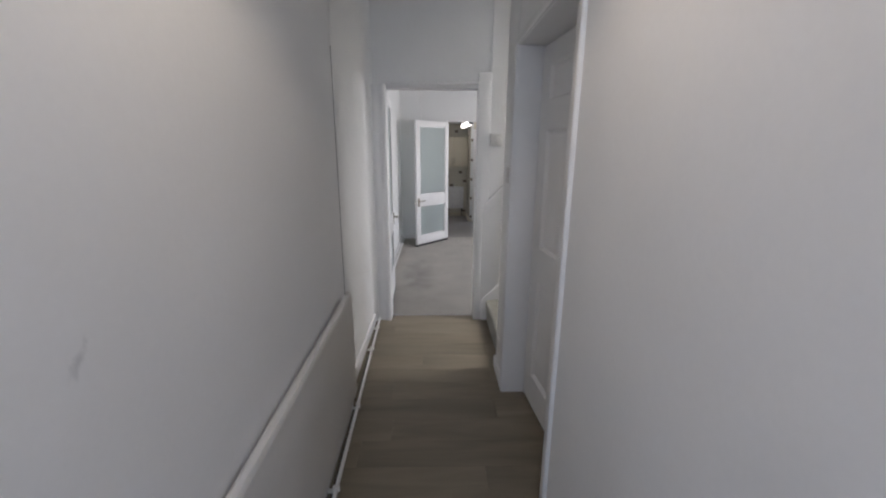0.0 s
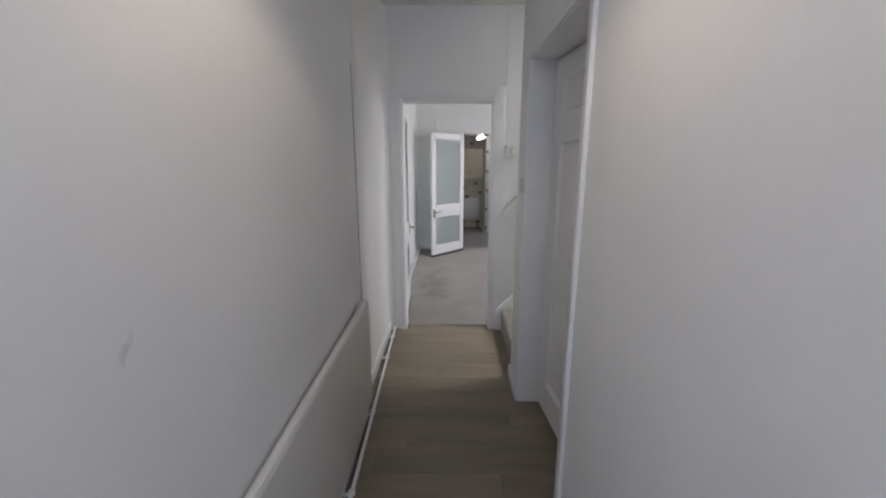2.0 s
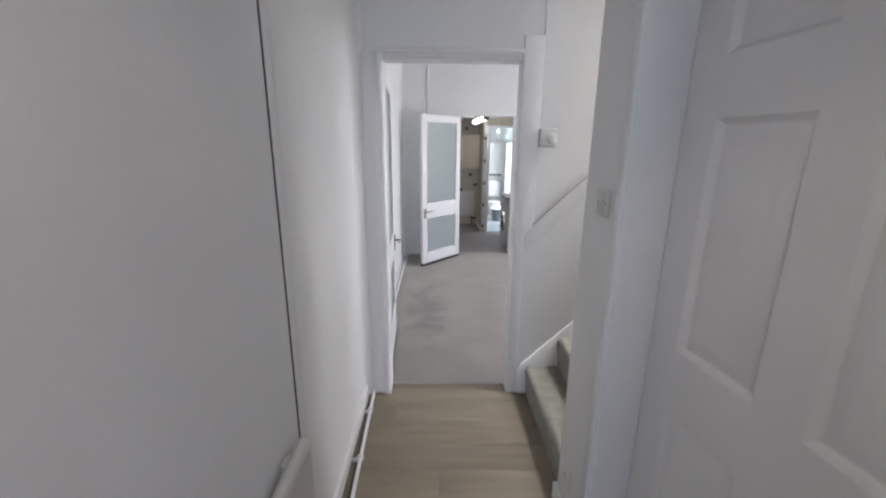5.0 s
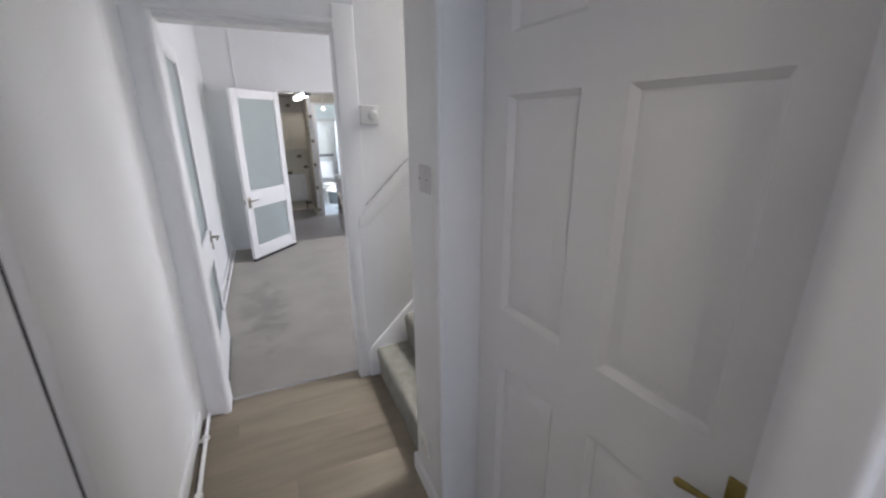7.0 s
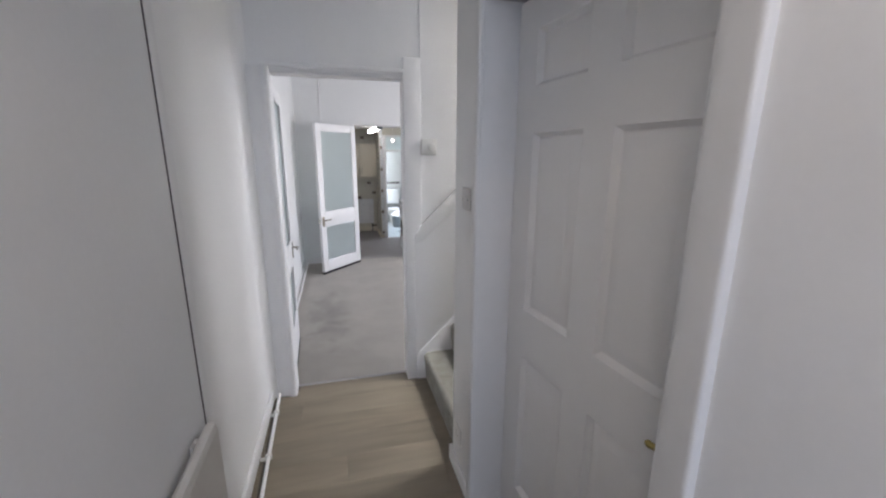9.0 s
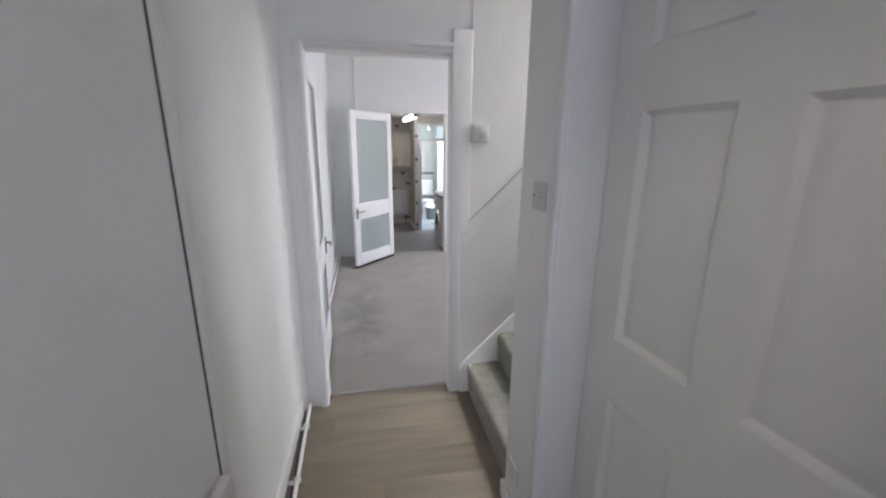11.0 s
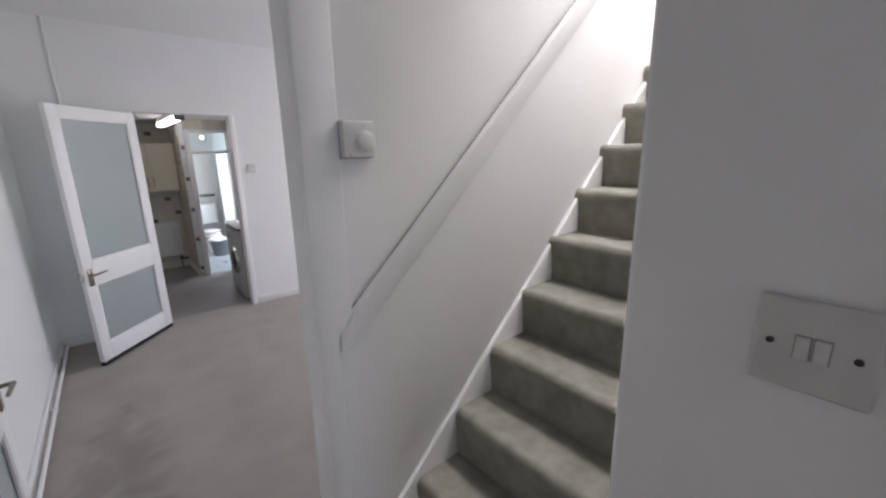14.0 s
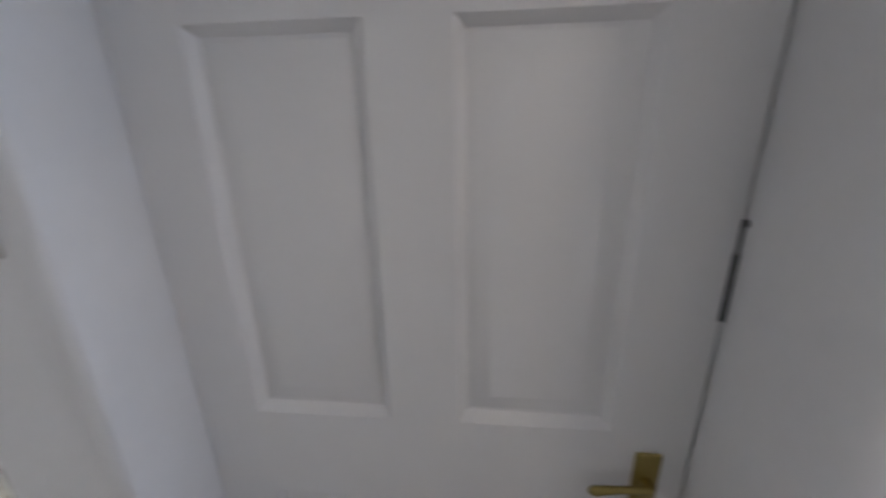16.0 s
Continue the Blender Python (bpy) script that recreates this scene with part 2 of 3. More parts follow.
def rod(bm, a, b, r, r2=None, seg=16):
    a, b = Vector(a), Vector(b)
    m = Matrix.Translation((a + b) / 2) @ (b - a).to_track_quat("Z", "Y").to_matrix().to_4x4()
    bmesh.ops.create_cone(bm, cap_ends=True, segments=seg, radius1=r, radius2=r if r2 is None else r2, depth=(b - a).length, matrix=m)


def ball(bm, c, r, sx=1, sy=1, sz=1, seg=16):
    bmesh.ops.create_uvsphere(bm, u_segments=seg, v_segments=seg // 2 + 2, radius=r, matrix=Matrix.Translation(c) @ Matrix.Diagonal((sx, sy, sz, 1)))


def mesh(name, bm, materials, smooth=True):
    me = bpy.data.meshes.new(name)
    bm.to_mesh(me)
    bm.free()
    for m in materials if isinstance(materials, (list, tuple)) else [materials]:
        me.materials.append(m)
    if smooth:
        me.shade_smooth()
        me.set_sharp_from_angle(angle=radians(40))
    return me


def part(name, bm, material, parent, label=""):
    ob = new(name, mesh(name, bm, material))
    ob.parent = parent
    return tagged(ob, label)


def thing(name, label, category, group="", at=None, kind=""):
    ob = new(name)
    ob.matrix_world = at or Matrix()
    return tagged(ob, label, category, group, kind)


def solid(name, bm, material, label, category, kind="structure"):
    return tagged(new(name, mesh(name, bm, material)), label, category, "", kind)


def boxes(*rows, bevel=0.0):
    bm = bmesh.new()
    for r in rows:
        box(bm, *r, bevel=bevel)
    return bm


# ---- plan: hall x -0.475..0.515, door wall at y 3.34, living room to y 6.5 ----
CH = 2.690          # hall ceiling
LX, RX = -0.472, 0.508
NX, CY = -0.434, 2.070      # near left wall face and the dark gap at its end
YA, YA2 = 3.34, 3.445
YB, YB2 = 6.82, 6.94

solid("floor", boxes((-0.7, -3.6, -0.12, 0.70, YA + 0.09, -0.006)), UNDER, "pale oak vinyl plank floor of the narrow hall", "floor")
solid("floor_living", boxes((-0.7, YA + 0.09, -0.12, 4.2, YB + 0.10, -0.03)), CARPET, "pale grey fitted carpet with worn darker patches", "carpet")
solid("floor_kitchen", boxes((-0.7, YB + 0.10, -0.12, 2.4, 8.5, -0.03), (-0.7, 8.5, -0.12, 0.82, 9.4, -0.03)), LINO, "grey-brown kitchen lino", "floor")
solid("floor_utility", boxes((0.82, 8.5, -0.12, 2.4, 10.5, -0.03)), TILEF, "blue-grey tiled floor of the bright back room", "floor")
solid("floor_side_room", boxes((0.70, -1.5, -0.12, 4.2, YA + 0.09, -0.006)), CARPET, "grey carpet behind the panelled door", "carpet")

# left wall: near face, then a slightly set-back stretch behind the vertical cover strip
bm = bmesh.new()
prism(bm, [(-0.7, -3.6), (-0.7, 2.04), (-0.50, 2.04), (-0.50, CY), (NX, CY), (NX + (CY + 1.5) * 0.008, -1.5), (NX + (CY + 1.5) * 0.008, -3.6)], "z", 0, 2.0)
prism(bm, [(-0.7, -3.6), (-0.7, 2.084), (NX, 2.084), (NX + (CY + 1.5) * 0.008, -1.5), (NX + (CY + 1.5) * 0.008, -3.6)], "z", 2.0, 2.9)
box(bm, -0.7, 2.04, 0, -0.501, 2.084, 2.0)
box(bm, -0.7, 2.084, 0, LX, YA, 2.9)
solid("wall_left", bm, PAINT_L, "white painted hall wall with faint scuffs", "wall")
# dark filler stands in for the shade inside the crack
GAP = solid("trim_gap_shade", boxes((-0.49, CY, 0.0, NX - 0.0005, 2.0838, 2.0)), SHADE_CHIP, "dark strip painted as the shade in the gap beside the cover strip", "trim")
bm = bmesh.new()
prism(bm, [(-0.50, 2.0845), (NX - 0.008, 2.0845), (NX - 0.001, 2.093), (NX + 0.001, 2.11), (NX - 0.003, 2.145), (NX - 0.016, 2.175), (LX + 0.004, 2.198), (LX - 0.02, 2.21)], "z", 0.0, CH, 0.0)
solid("trim_cover_strip", bm, GLOSS, "white vertical cover strip beside a dark gap", "trim")

# right wall with the panelled door's opening, and the partition beside the stairs
DY0, DY1, DZ = 1.304, 2.212, 2.035
bm = bmesh.new()
box(bm, RX, -3.6, 0, 0.66, DY0 - 0.033, 2.9)
box(bm, RX, DY0 - 0.03, DZ + 0.03, 0.66, DY1 + 0.0, 2.9)
solid("wall_right", bm, PAINT, "white painted hall wall beside the panelled door", "wall")
bm = bmesh.new()
box(bm, RX, DY1 + 0.012, 0, 0.66, 2.525, 4.9, 0.012, 3)
box(bm, 0.645, 2.40, 0, 4.1, 2.525, 4.9)
solid("wall_partition", bm, PAINT, "white painted partition end beside the carpeted stairs", "wall")

# wall A with the passage opening; runs on beside the stairs
bm = bmesh.new()
OX0, OX1, OZ = -0.334, 0.434, 1.995
box(bm, -0.7, YA, 0, OX0, YA2, 4.9)
box(bm, OX0, YA, OZ, OX1, YA2, 4.9)
box(bm, OX1, YA, 0, 4.1, YA2, 4.9)
solid("wall_passage", bm, PAINT, "white painted wall round the open passage doorway", "wall")

# wall B with the kitchen opening
KX0, KX1, KZ = 0.27, 1.085, 1.965
bm = bmesh.new()
box(bm, -0.7, YB, -0.1, KX0, YB2, 2.9)
box(bm, KX0, YB, KZ, KX1, YB2, 2.9)
box(bm, KX1, YB, -0.1, 4.2, YB2, 2.9)
solid("wall_back", bm, PAINT2, "white painted back wall of the empty living room", "wall")
solid("wall_living_left", boxes((-0.7, YA2, -0.1, -0.50, YB, 2.9)), PAINT2, "white painted living room wall", "wall")
bm = boxes((4.0, YA2, 0, 4.15, 3.8, 2.9), (4.0, 6.2, 0, 4.15, YB, 2.9), (4.0, 3.8, 0, 4.15, 6.2, 0.8), (4.0, 3.8, 2.2, 4.15, 6.2, 2.9))
solid("wall_living_right", bm, PAINT2, "white painted window wall", "wall")
# unseen wall, placed to suit the lamp's falloff
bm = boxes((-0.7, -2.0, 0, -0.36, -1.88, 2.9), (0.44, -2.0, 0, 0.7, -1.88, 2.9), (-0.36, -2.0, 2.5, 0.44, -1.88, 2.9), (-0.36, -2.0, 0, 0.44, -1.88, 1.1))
solid("wall_front", bm, PAINT, "unseen white front wall, set close in to hold the daylight lamp", "wall")
solid("wall_side_room", boxes((4.0, -1.5, 0, 4.1, 2.44, 2.9), (0.66, -1.5, 0, 4.0, -1.4, 2.9)), PAINT, "plain white side room walls", "wall")
# last box: unseen bulkhead added to keep stair light off the hall wall
solid("wall_landing", boxes((4.1, 2.44, 0, 4.2, YA2, 3.7), (0.5, 2.44, 4.9, 4.2, YA2, 5.0), (4.1, 2.44, 3.7, 4.2, 2.6, 5.0), (4.1, 3.3, 3.7, 4.2, YA2, 5.0), (1.22, 2.525, CH, 1.32, YA, 4.9)), PAINT, "white landing walls with an unseen bulkhead added to block stair light", "wall")

# ceilings
# second box: unseen run over the stairs, added to screen the hall
solid("ceiling", boxes((LX - 0.1, -3.6, CH, RX, YA, CH + 0.1), (RX, 2.525, CH, 1.22, YA, CH + 0.1)), CEIL, "off-white painted hall ceiling, run on unseen over the stairs to block light", "ceiling")
solid("ceiling_living", boxes((-0.5, YA2, 2.62, 4.0, YB, 2.72)), CEIL_W, "white living room ceiling", "ceiling")
solid("ceiling_side_room", boxes((0.66, -1.5, 2.62, 4.1, 2.44, 2.72)), CEIL, "white side room ceiling", "ceiling")
solid("ceiling_kitchen", boxes((-0.7, YB2, 2.03, 2.4, 8.56, 2.13), (-0.7, 8.56, 2.03, 0.82, 9.4, 2.13)), CEIL_W, "low off-white kitchen ceiling", "ceiling")

# ---- woodwork of the hall ----
def strip(name, label, rows, material=None, bevel=0.004):
    bm = bmesh.new()
    for r in rows:
        box(bm, *r, bevel=bevel)
    return solid(name, bm, material or GLOSS, label, "trim")


SKEW = -0.008   # the left wall draws in towards the front door
def lx(y, off=0.0):
    return NX + off + (CY - y) * -SKEW


strip("baseboard_left_far", "white painted skirting board", [(LX, 2.215, 0, LX + 0.016, YA - 0.06, 0.085)])
bm = bmesh.new()
prism(bm, [(lx(-1.35), -1.35), (lx(2.07), 2.07), (lx(2.07, 0.014), 2.07), (lx(-1.35, 0.014), -1.35)], "z", 0, 0.085)
solid("baseboard_left", bm, GLOSS, "white painted skirting board behind the radiator pipe", "trim")
strip("baseboard_partition", "white skirting round the partition end", [(RX - 0.014, DY1 + 0.05, 0, RX, 2.525, 0.085), (RX - 0.014, 2.525, 0, 0.54, 2.539, 0.085)])
strip("baseboard_right", "white painted skirting board", [(RX - 0.014, -1.87, 0, RX, 1.205, 0.085)])

# passage doorway: lining, architraves, head moulding
ent = thing("door_frame", "white painted passage door frame with plain architraves", "door frame", kind="structure")
def fpart(name, *rows, bevel=0.006):
    bm = bmesh.new()
    for r in rows:
        box(bm, *r, bevel=bevel, seg=3)
    return part(name, bm, GLOSS, ent)
bm = bmesh.new()
prism(bm, [(-0.440, YA), (-0.436, YA - 0.007), (-0.425, YA - 0.012), (-0.395, YA - 0.013), (-0.372, YA - 0.015), (-0.360, YA - 0.022), (-0.350, YA - 0.029), (-0.340, YA - 0.030), (-0.328, YA - 0.027), (-0.320, YA - 0.018), (-0.318, YA - 0.006), (-0.318, YA)], "z", 0, 2.012)
part("architrave_left", bm, GLOSS, ent)
bm = bmesh.new()
prism(bm, [(LX - 0.01, YA + 0.01), (LX - 0.01, YA - 0.13), (LX + 0.0005, YA - 0.12), (LX + 0.003, YA - 0.085), (LX + 0.010, YA - 0.05), (LX + 0.022, YA - 0.024), (LX + 0.036, YA - 0.008), (LX + 0.048, YA + 0.001), (LX + 0.048, YA + 0.01)], "z", 0.0, CH)
solid("trim_corner_cove", bm, PAINT, "softly rounded plaster corner beside the passage doorway", "trim")
bm = bmesh.new()
prism(bm, [(OX1 - 0.016, 0), (0.480, 0), (0.480, 1.03), (0.527, 1.08), (0.527, 2.10), (OX1 - 0.016, 2.10)], "y", YA - 0.015, YA + 0.002, 0.006, 3)
part("architrave_right", bm, GLOSS, ent)
fpart("head", (OX0 - 0.018, YA - 0.012, OZ - 0.0, OX1, YA, 2.015), (-0.352, YA - 0.032, 2.008, OX1 - 0.014, YA, 2.032), bevel=0.005)
fpart("lining_left", (OX0 - 0.001, YA + 0.001, 0, OX0 + 0.016, YA2 - 0.001, OZ), bevel=0.003)
fpart("lining_right", (OX1 - 0.0155, YA + 0.003, 0, OX1 + 0.001, YA2, OZ), bevel=0.003)
fpart("lining_head", (OX0 + 0.016, YA, OZ - 0.016, OX1 - 0.016, YA2, OZ + 0.001), bevel=0.003)

strip("trim_lining_foot", "small dark chip at the foot of the door lining", [(OX0 + 0.016, YA + 0.035, 0.0, OX0 + 0.024, YA + 0.078, 0.010)], SHADE_CHIP, 0.002)

# panelled door's lining
dfr = thing("panelled_door_frame", "white painted door lining with a rounded edge bead", "door frame", kind="structure")
def dpart(name, *rows, bevel=0.006):
    bm = bmesh.new()
    for r in rows:
        box(bm, *r, bevel=bevel, seg=3)
    return part(name, bm, GLOSS, dfr)
dpart("lining_far", (RX - 0.004, DY1 - 0.006, 0, 0.70, DY1 + 0.024, DZ + 0.03), (RX - 0.014, DY1 - 0.004, 0, RX + 0.01, DY1 + 0.042, DZ + 0.045), bevel=0.009)
bm = bmesh.new()
prism(bm, [(RX, 1.226), (RX - 0.010, 1.2265), (RX - 0.0135, 1.2285), (RX - 0.015, 1.232), (RX - 0.015, 1.238), (RX - 0.011, 1.256), (RX - 0.007, 1.280), (RX - 0.005, 1.296), (RX, 1.304), (RX + 0.008, 1.314), (RX + 0.022, 1.324), (0.552, 1.3315), (0.60, 1.3335), (0.80, 1.3335), (0.80, 1.2715), (RX, 1.2715)], "z", 0, DZ + 0.03)
part("lining_near", bm, GLOSS, dfr)
dpart("lining_head", (RX - 0.003, DY0, DZ + 0.004, 0.78, DY1 - 0.007, DZ + 0.032), (RX - 0.013, 1.298, DZ + 0.008, RX, DY1 - 0.002, DZ + 0.046))


# ---- six-panel door, a touch ajar ----
def panelled_door():
    w, h, th = 0.869, 2.02, 0.036
    ob = thing("panelled_door", "white six-panel moulded door standing just ajar", "door")
    us = [(0.112, 0.362), (0.480, 0.738)]
    vs = [(0.185, 0.780), (0.972, 1.602), (1.748, 1.920)]
    xs = sorted({0, w, *[a for u in us for a in u]})
    zs = sorted({0, h, *[a for v in vs for a in v]})
    bm = bmesh.new()
    for i in range(len(xs) - 1):
        for j in range(len(zs) - 1):
            if (xs[i], xs[i + 1]) in us and (zs[j], zs[j + 1]) in vs:
                continue
            f = bm.faces.new([bm.verts.new(p) for p in ((xs[i], 0, zs[j]), (xs[i + 1], 0, zs[j]), (xs[i + 1], 0, zs[j + 1]), (xs[i], 0, zs[j + 1]))])
    bmesh.ops.remove_doubles(bm, verts=bm.verts, dist=1e-5)
    # back and edges
    def quad(*ps):
        bm.faces.new([bm.verts.new(p) for p in ps])
    quad((0, th, 0), (0, th, h), (w, th, h), (w, th, 0))
    quad((0, 0, 0), (0, 0, h), (0, th, h), (0, th, 0))
    quad((w, 0, 0), (w, th, 0), (w, th, h), (w, 0, h))
    quad((0, 0, h), (w, 0, h), (w, th, h), (0, th, h))
    quad((0, 0, 0), (0, th, 0), (w, th, 0), (w, 0, 0))
    body = part("leaf", bm, DOORP, ob)
    for u0, u1 in us:
        for v0, v1 in vs:
            bm = bmesh.new()
            rings = []
            for ins, dep in ((0, 0), (0.002, 0.002), (0.014, 0.018), (0.018, 0.0185), (0.022, 0.017), (0.050, 0.005), (0.058, 0.004)):
                rings.append([bm.verts.new(p) for p in ((u0 + ins, dep, v0 + ins), (u1 - ins, dep, v0 + ins), (u1 - ins, dep, v1 - ins), (u0 + ins, dep, v1 - ins))])
            for a, b in zip(rings, rings[1:]):
                for k in range(4):
                    bm.faces.new((a[k], a[(k + 1) % 4], b[(k + 1) % 4], b[k]))
            bm.faces.new(rings[-1])
            p = part("panel", bm, DOORP, ob)
    # lever handle on its plate
    bm = bmesh.new()
    box(bm, w - 0.087, -0.008, 0.783, w - 0.043, 0, 0.933, 0.004)
    plate = part("handle_plate", bm, BRASS, ob, "brass lever plate with a keyhole")
    bm = bmesh.new()
    rod(bm, (w - 0.065, -0.006, 0.876), (w - 0.065, -0.026, 0.876), 0.009)
    rod(bm, (w - 0.065, -0.026, 0.876), (w - 0.104, -0.030, 0.878), 0.008, 0.0065)
    rod(bm, (w - 0.104, -0.030, 0.878), (w - 0.150, -0.025, 0.866), 0.006, 0.0085)
    ball(bm, (w - 0.104, -0.030, 0.878), 0.0068)
    ball(bm, (w - 0.065, -0.026, 0.876), 0.0095)
    ball(bm, (w - 0.152, -0.025, 0.8655), 0.0098, 1.25, 0.8, 0.95)
    part("lever", bm, BRASS, plate, "polished brass lever")
    bm = bmesh.new()
    rod(bm, (w - 0.065, -0.0085, 0.817), (w - 0.065, -0.007, 0.817), 0.004)
    box(bm, w - 0.067, -0.0087, 0.807, w - 0.063, -0.007, 0.817)
    part("keyhole", bm, BLACK, plate)
    bm = bmesh.new()
    box(bm, w - 0.003, -0.003, 1.185, w + 0.006, 0.028, 1.292, 0.002)
    box(bm, w - 0.001, -0.002, 1.290, w + 0.004, 0.010, 1.335, 0.001)
    rod(bm, (w - 0.001, -0.001, 1.335), (w + 0.005, -0.001, 1.335), 0.006)
    part("latch_bolt", bm, BLACK, ob, "dark night latch in the door edge")
    part("handle_latch", boxes((w, 0.006, 0.850, w + 0.004, 0.028, 0.900)), BLACK, ob, "dark latch plate beside the handle")
    return ob


pdoor = panelled_door()
HINGE, LATCH = Vector((0.640, 2.2037, 0.012)), Vector((0.722, 1.341, 0.012))
d = LATCH - HINGE
pdoor.matrix_world = pose(*HINGE, 0, 0, math.degrees(math.atan2(d.y, d.x)))


# ---- glazed doors ----
def glass_door(label, w, h, rail_lo, rail_hi, bottom, top, handle_z, flip):
    ob = thing("glazed_door", label, "door", "glazed doors")
    th, st = 0.038, 0.083
    bm = bmesh.new()
    for r in ((0, 0, 0, st, th, h), (w - st, 0, 0, w, th, h), (st, 0, 0, w - st, th, bottom), (st, 0, rail_lo, w - st, th, rail_hi), (st, 0, h - top, w - st, th, h)):
        box(bm, *r, bevel=0.003)
    part("frame", bm, GLOSS, ob)
    for z0, z1 in ((bottom, rail_lo), (rail_hi, h - top)):
        part("pane", boxes((st, th / 2 - 0.003, z0, w - st, th / 2 + 0.003, z1)), FROST, ob, "frosted obscure glass")
        bm = bmesh.new()
        for s in (0.004, th - 0.012):
            for r in ((st, s, z0, st + 0.010, s + 0.008, z1), (w - st - 0.010, s, z0, w - st, s + 0.008, z1), (st + 0.01, s, z0, w - st - 0.01, s + 0.008, z0 + 0.010), (st + 0.01, s, z1 - 0.010, w - st - 0.01, s + 0.008, z1)):
                box(bm, *r)
        part("glazing_bead", bm, GLOSS, ob)
    for side in (-1, 1):
        y = 0 if side < 0 else th
        bm = bmesh.new()
        box(bm, w - 0.062, min(y, y + side * 0.007), handle_z - 0.075, w - 0.022, max(y, y + side * 0.007), handle_z + 0.055, 0.003)
        plate = part("handle_plate", bm, BRONZE, ob, "worn bronze-toned handle plate")
        bm = bmesh.new()
        rod(bm, (w - 0.042, y, handle_z + 0.01), (w - 0.042, y + side * 0.045, handle_z + 0.01), 0.008)
        rod(bm, (w - 0.042, y + side * 0.045, handle_z + 0.01), (w - 0.150, y + side * 0.042, handle_z + 0.015), 0.008, 0.006)
        part("lever", bm, BRONZE, plate)
    # black box fills the space from door foot to floor
    part("foot_strip", boxes((0.002, -0.002, -0.031, w - 0.002, th + 0.002, -0.001)), BLACK, ob, "black strip under the door")
    bm = bmesh.new()
    box(bm, w, 0.006, handle_z - 0.03, w + 0.012, th - 0.006, handle_z + 0.03, 0.002)
    part("latch", bm, CHROME, ob)
    return ob


kdoor = glass_door("white glazed door with frosted panes, half open to the kitchen", 0.762, 1.922, 0.615, 0.80, 0.14, 0.085, 0.69, 1)
a, b = Vector((0.272, 6.768)), Vector((-0.240, 6.198))
kdoor.matrix_world = pose(a.x, a.y, 0.004, 0, 0, math.degrees(math.atan2(b.y - a.y, b.x - a.x)))
ldoor = glass_door("white glazed door with frosted panes, folded back against the wall", 0.772, 1.975, 0.66, 0.86, 0.26, 0.075, 0.790, 1)
a, b = Vector((-0.345, 3.476)), Vector((-0.374, 4.247))
ldoor.matrix_world = pose(a.x, a.y, 0.004, 0, 0, math.degrees(math.atan2(b.y - a.y, b.x - a.x)))


# ---- stairs ----
N, RISE, GO, X0, Z0 = 13, 0.1967, 0.1907, 0.544, 0.201
stairs = thing("staircase", "steep straight staircase fitted with sage-grey carpet", "staircase", kind="structure")
SY0, SY1 = 2.528, YA - 0.012
for k in range(N):
    x, z = X0 + GO * k, Z0 + RISE * k
    zb = 0.0 if k == 0 else z - RISE - 0.02
    out = [(x, zb), (x - 0.005, (zb + z) / 2), (x - 0.011, z - 0.050)]
    for i in range(8):
        an = radians(i * 90 / 7)
        out.append((x + 0.019 - 0.032 * math.cos(an), z - 0.034 + 0.034 * math.sin(an)))
    out += [(x + GO + 0.014, z), (x + GO + 0.014, zb)]
    bm = bmesh.new()
    prism(bm, out, "y", SY0, SY1)
    part("step", bm, STAIRC, stairs)
landing = boxes((X0 + GO * N, 2.528, Z0 + RISE * (N - 1) - 0.1, 4.1, YA, Z0 + RISE * (N - 1) + 0.001))
solid("floor_landing", landing, STAIRC, "sage-grey carpeted landing", "carpet")


def slope(x, x0, z0, m=0.962):
    return z0 + (x - x0) * m


bm = bmesh.new()
XE = 3.0
prism(bm, [(0.482, 0), (0.482, 0.165), (0.50, slope(0.50, 0.738, 0.437)), (XE, slope(XE, 0.738, 0.437)), (XE, 0)], "y", YA - 0.030, YA - 0.0095, 0.009, 4)
solid("trim_stair_string", bm, GLOSS, "white painted stair string along the wall", "trim")
bm = bmesh.new()
prism(bm, [(0.480, 0), (0.480, 1.035), (XE, 1.035 + (XE - 0.480) * 0.962), (XE, 0)], "y", YA - 0.010, YA + 0.01, 0.004, 3)
solid("wall_stair_panel", bm, PAINT, "white painted thicker lower wall beside the stairs", "wall")
bm = bmesh.new()
c = [(0.484, 1.048), (0.500, 1.055), (0.523, 1.097), (XE, slope(XE, 0.523, 1.097)), (XE, slope(XE, 0.523, 1.097) - 0.105), (0.523, 0.985), (0.484, 0.985)]
prism(bm, c, "y", YA - 0.028, YA)
for v in bm.verts:
    if v.co.y < YA - 0.02 and v.co.z < slope(v.co.x, 0.523, 1.04):
        v.co.y = YA - 0.0160
    elif v.co.y < YA - 0.02 and v.co.x < 0.49:
        v.co.y = YA - 0.0195
bmesh.ops.bevel(bm, geom=[e for e in bm.edges if all(v.co.y < YA - 0.02 for v in e.verts)], offset=0.007, segments=3, affect="EDGES", profile=0.5)
RAIL = bm
# thin darker strip paints the shadow along the rail's upper edge
bm = bmesh.new()
g = [(0.526, 1.098), (XE, slope(XE, 0.526, 1.098)), (XE, slope(XE, 0.526, 1.104)), (0.526, 1.105)]
prism(bm, g, "y", YA - 0.005, YA + 0.002)
solid("trim_rail_shade", bm, SHADOWLINE, "grey-brown strip painted as the shadow above the ledge rail", "trim")
bm = RAIL
solid("trim_dado_rail", bm, GLOSS, "white painted sloping ledge rail above the stairs", "trim")

bm = bmesh.new()
rows = []
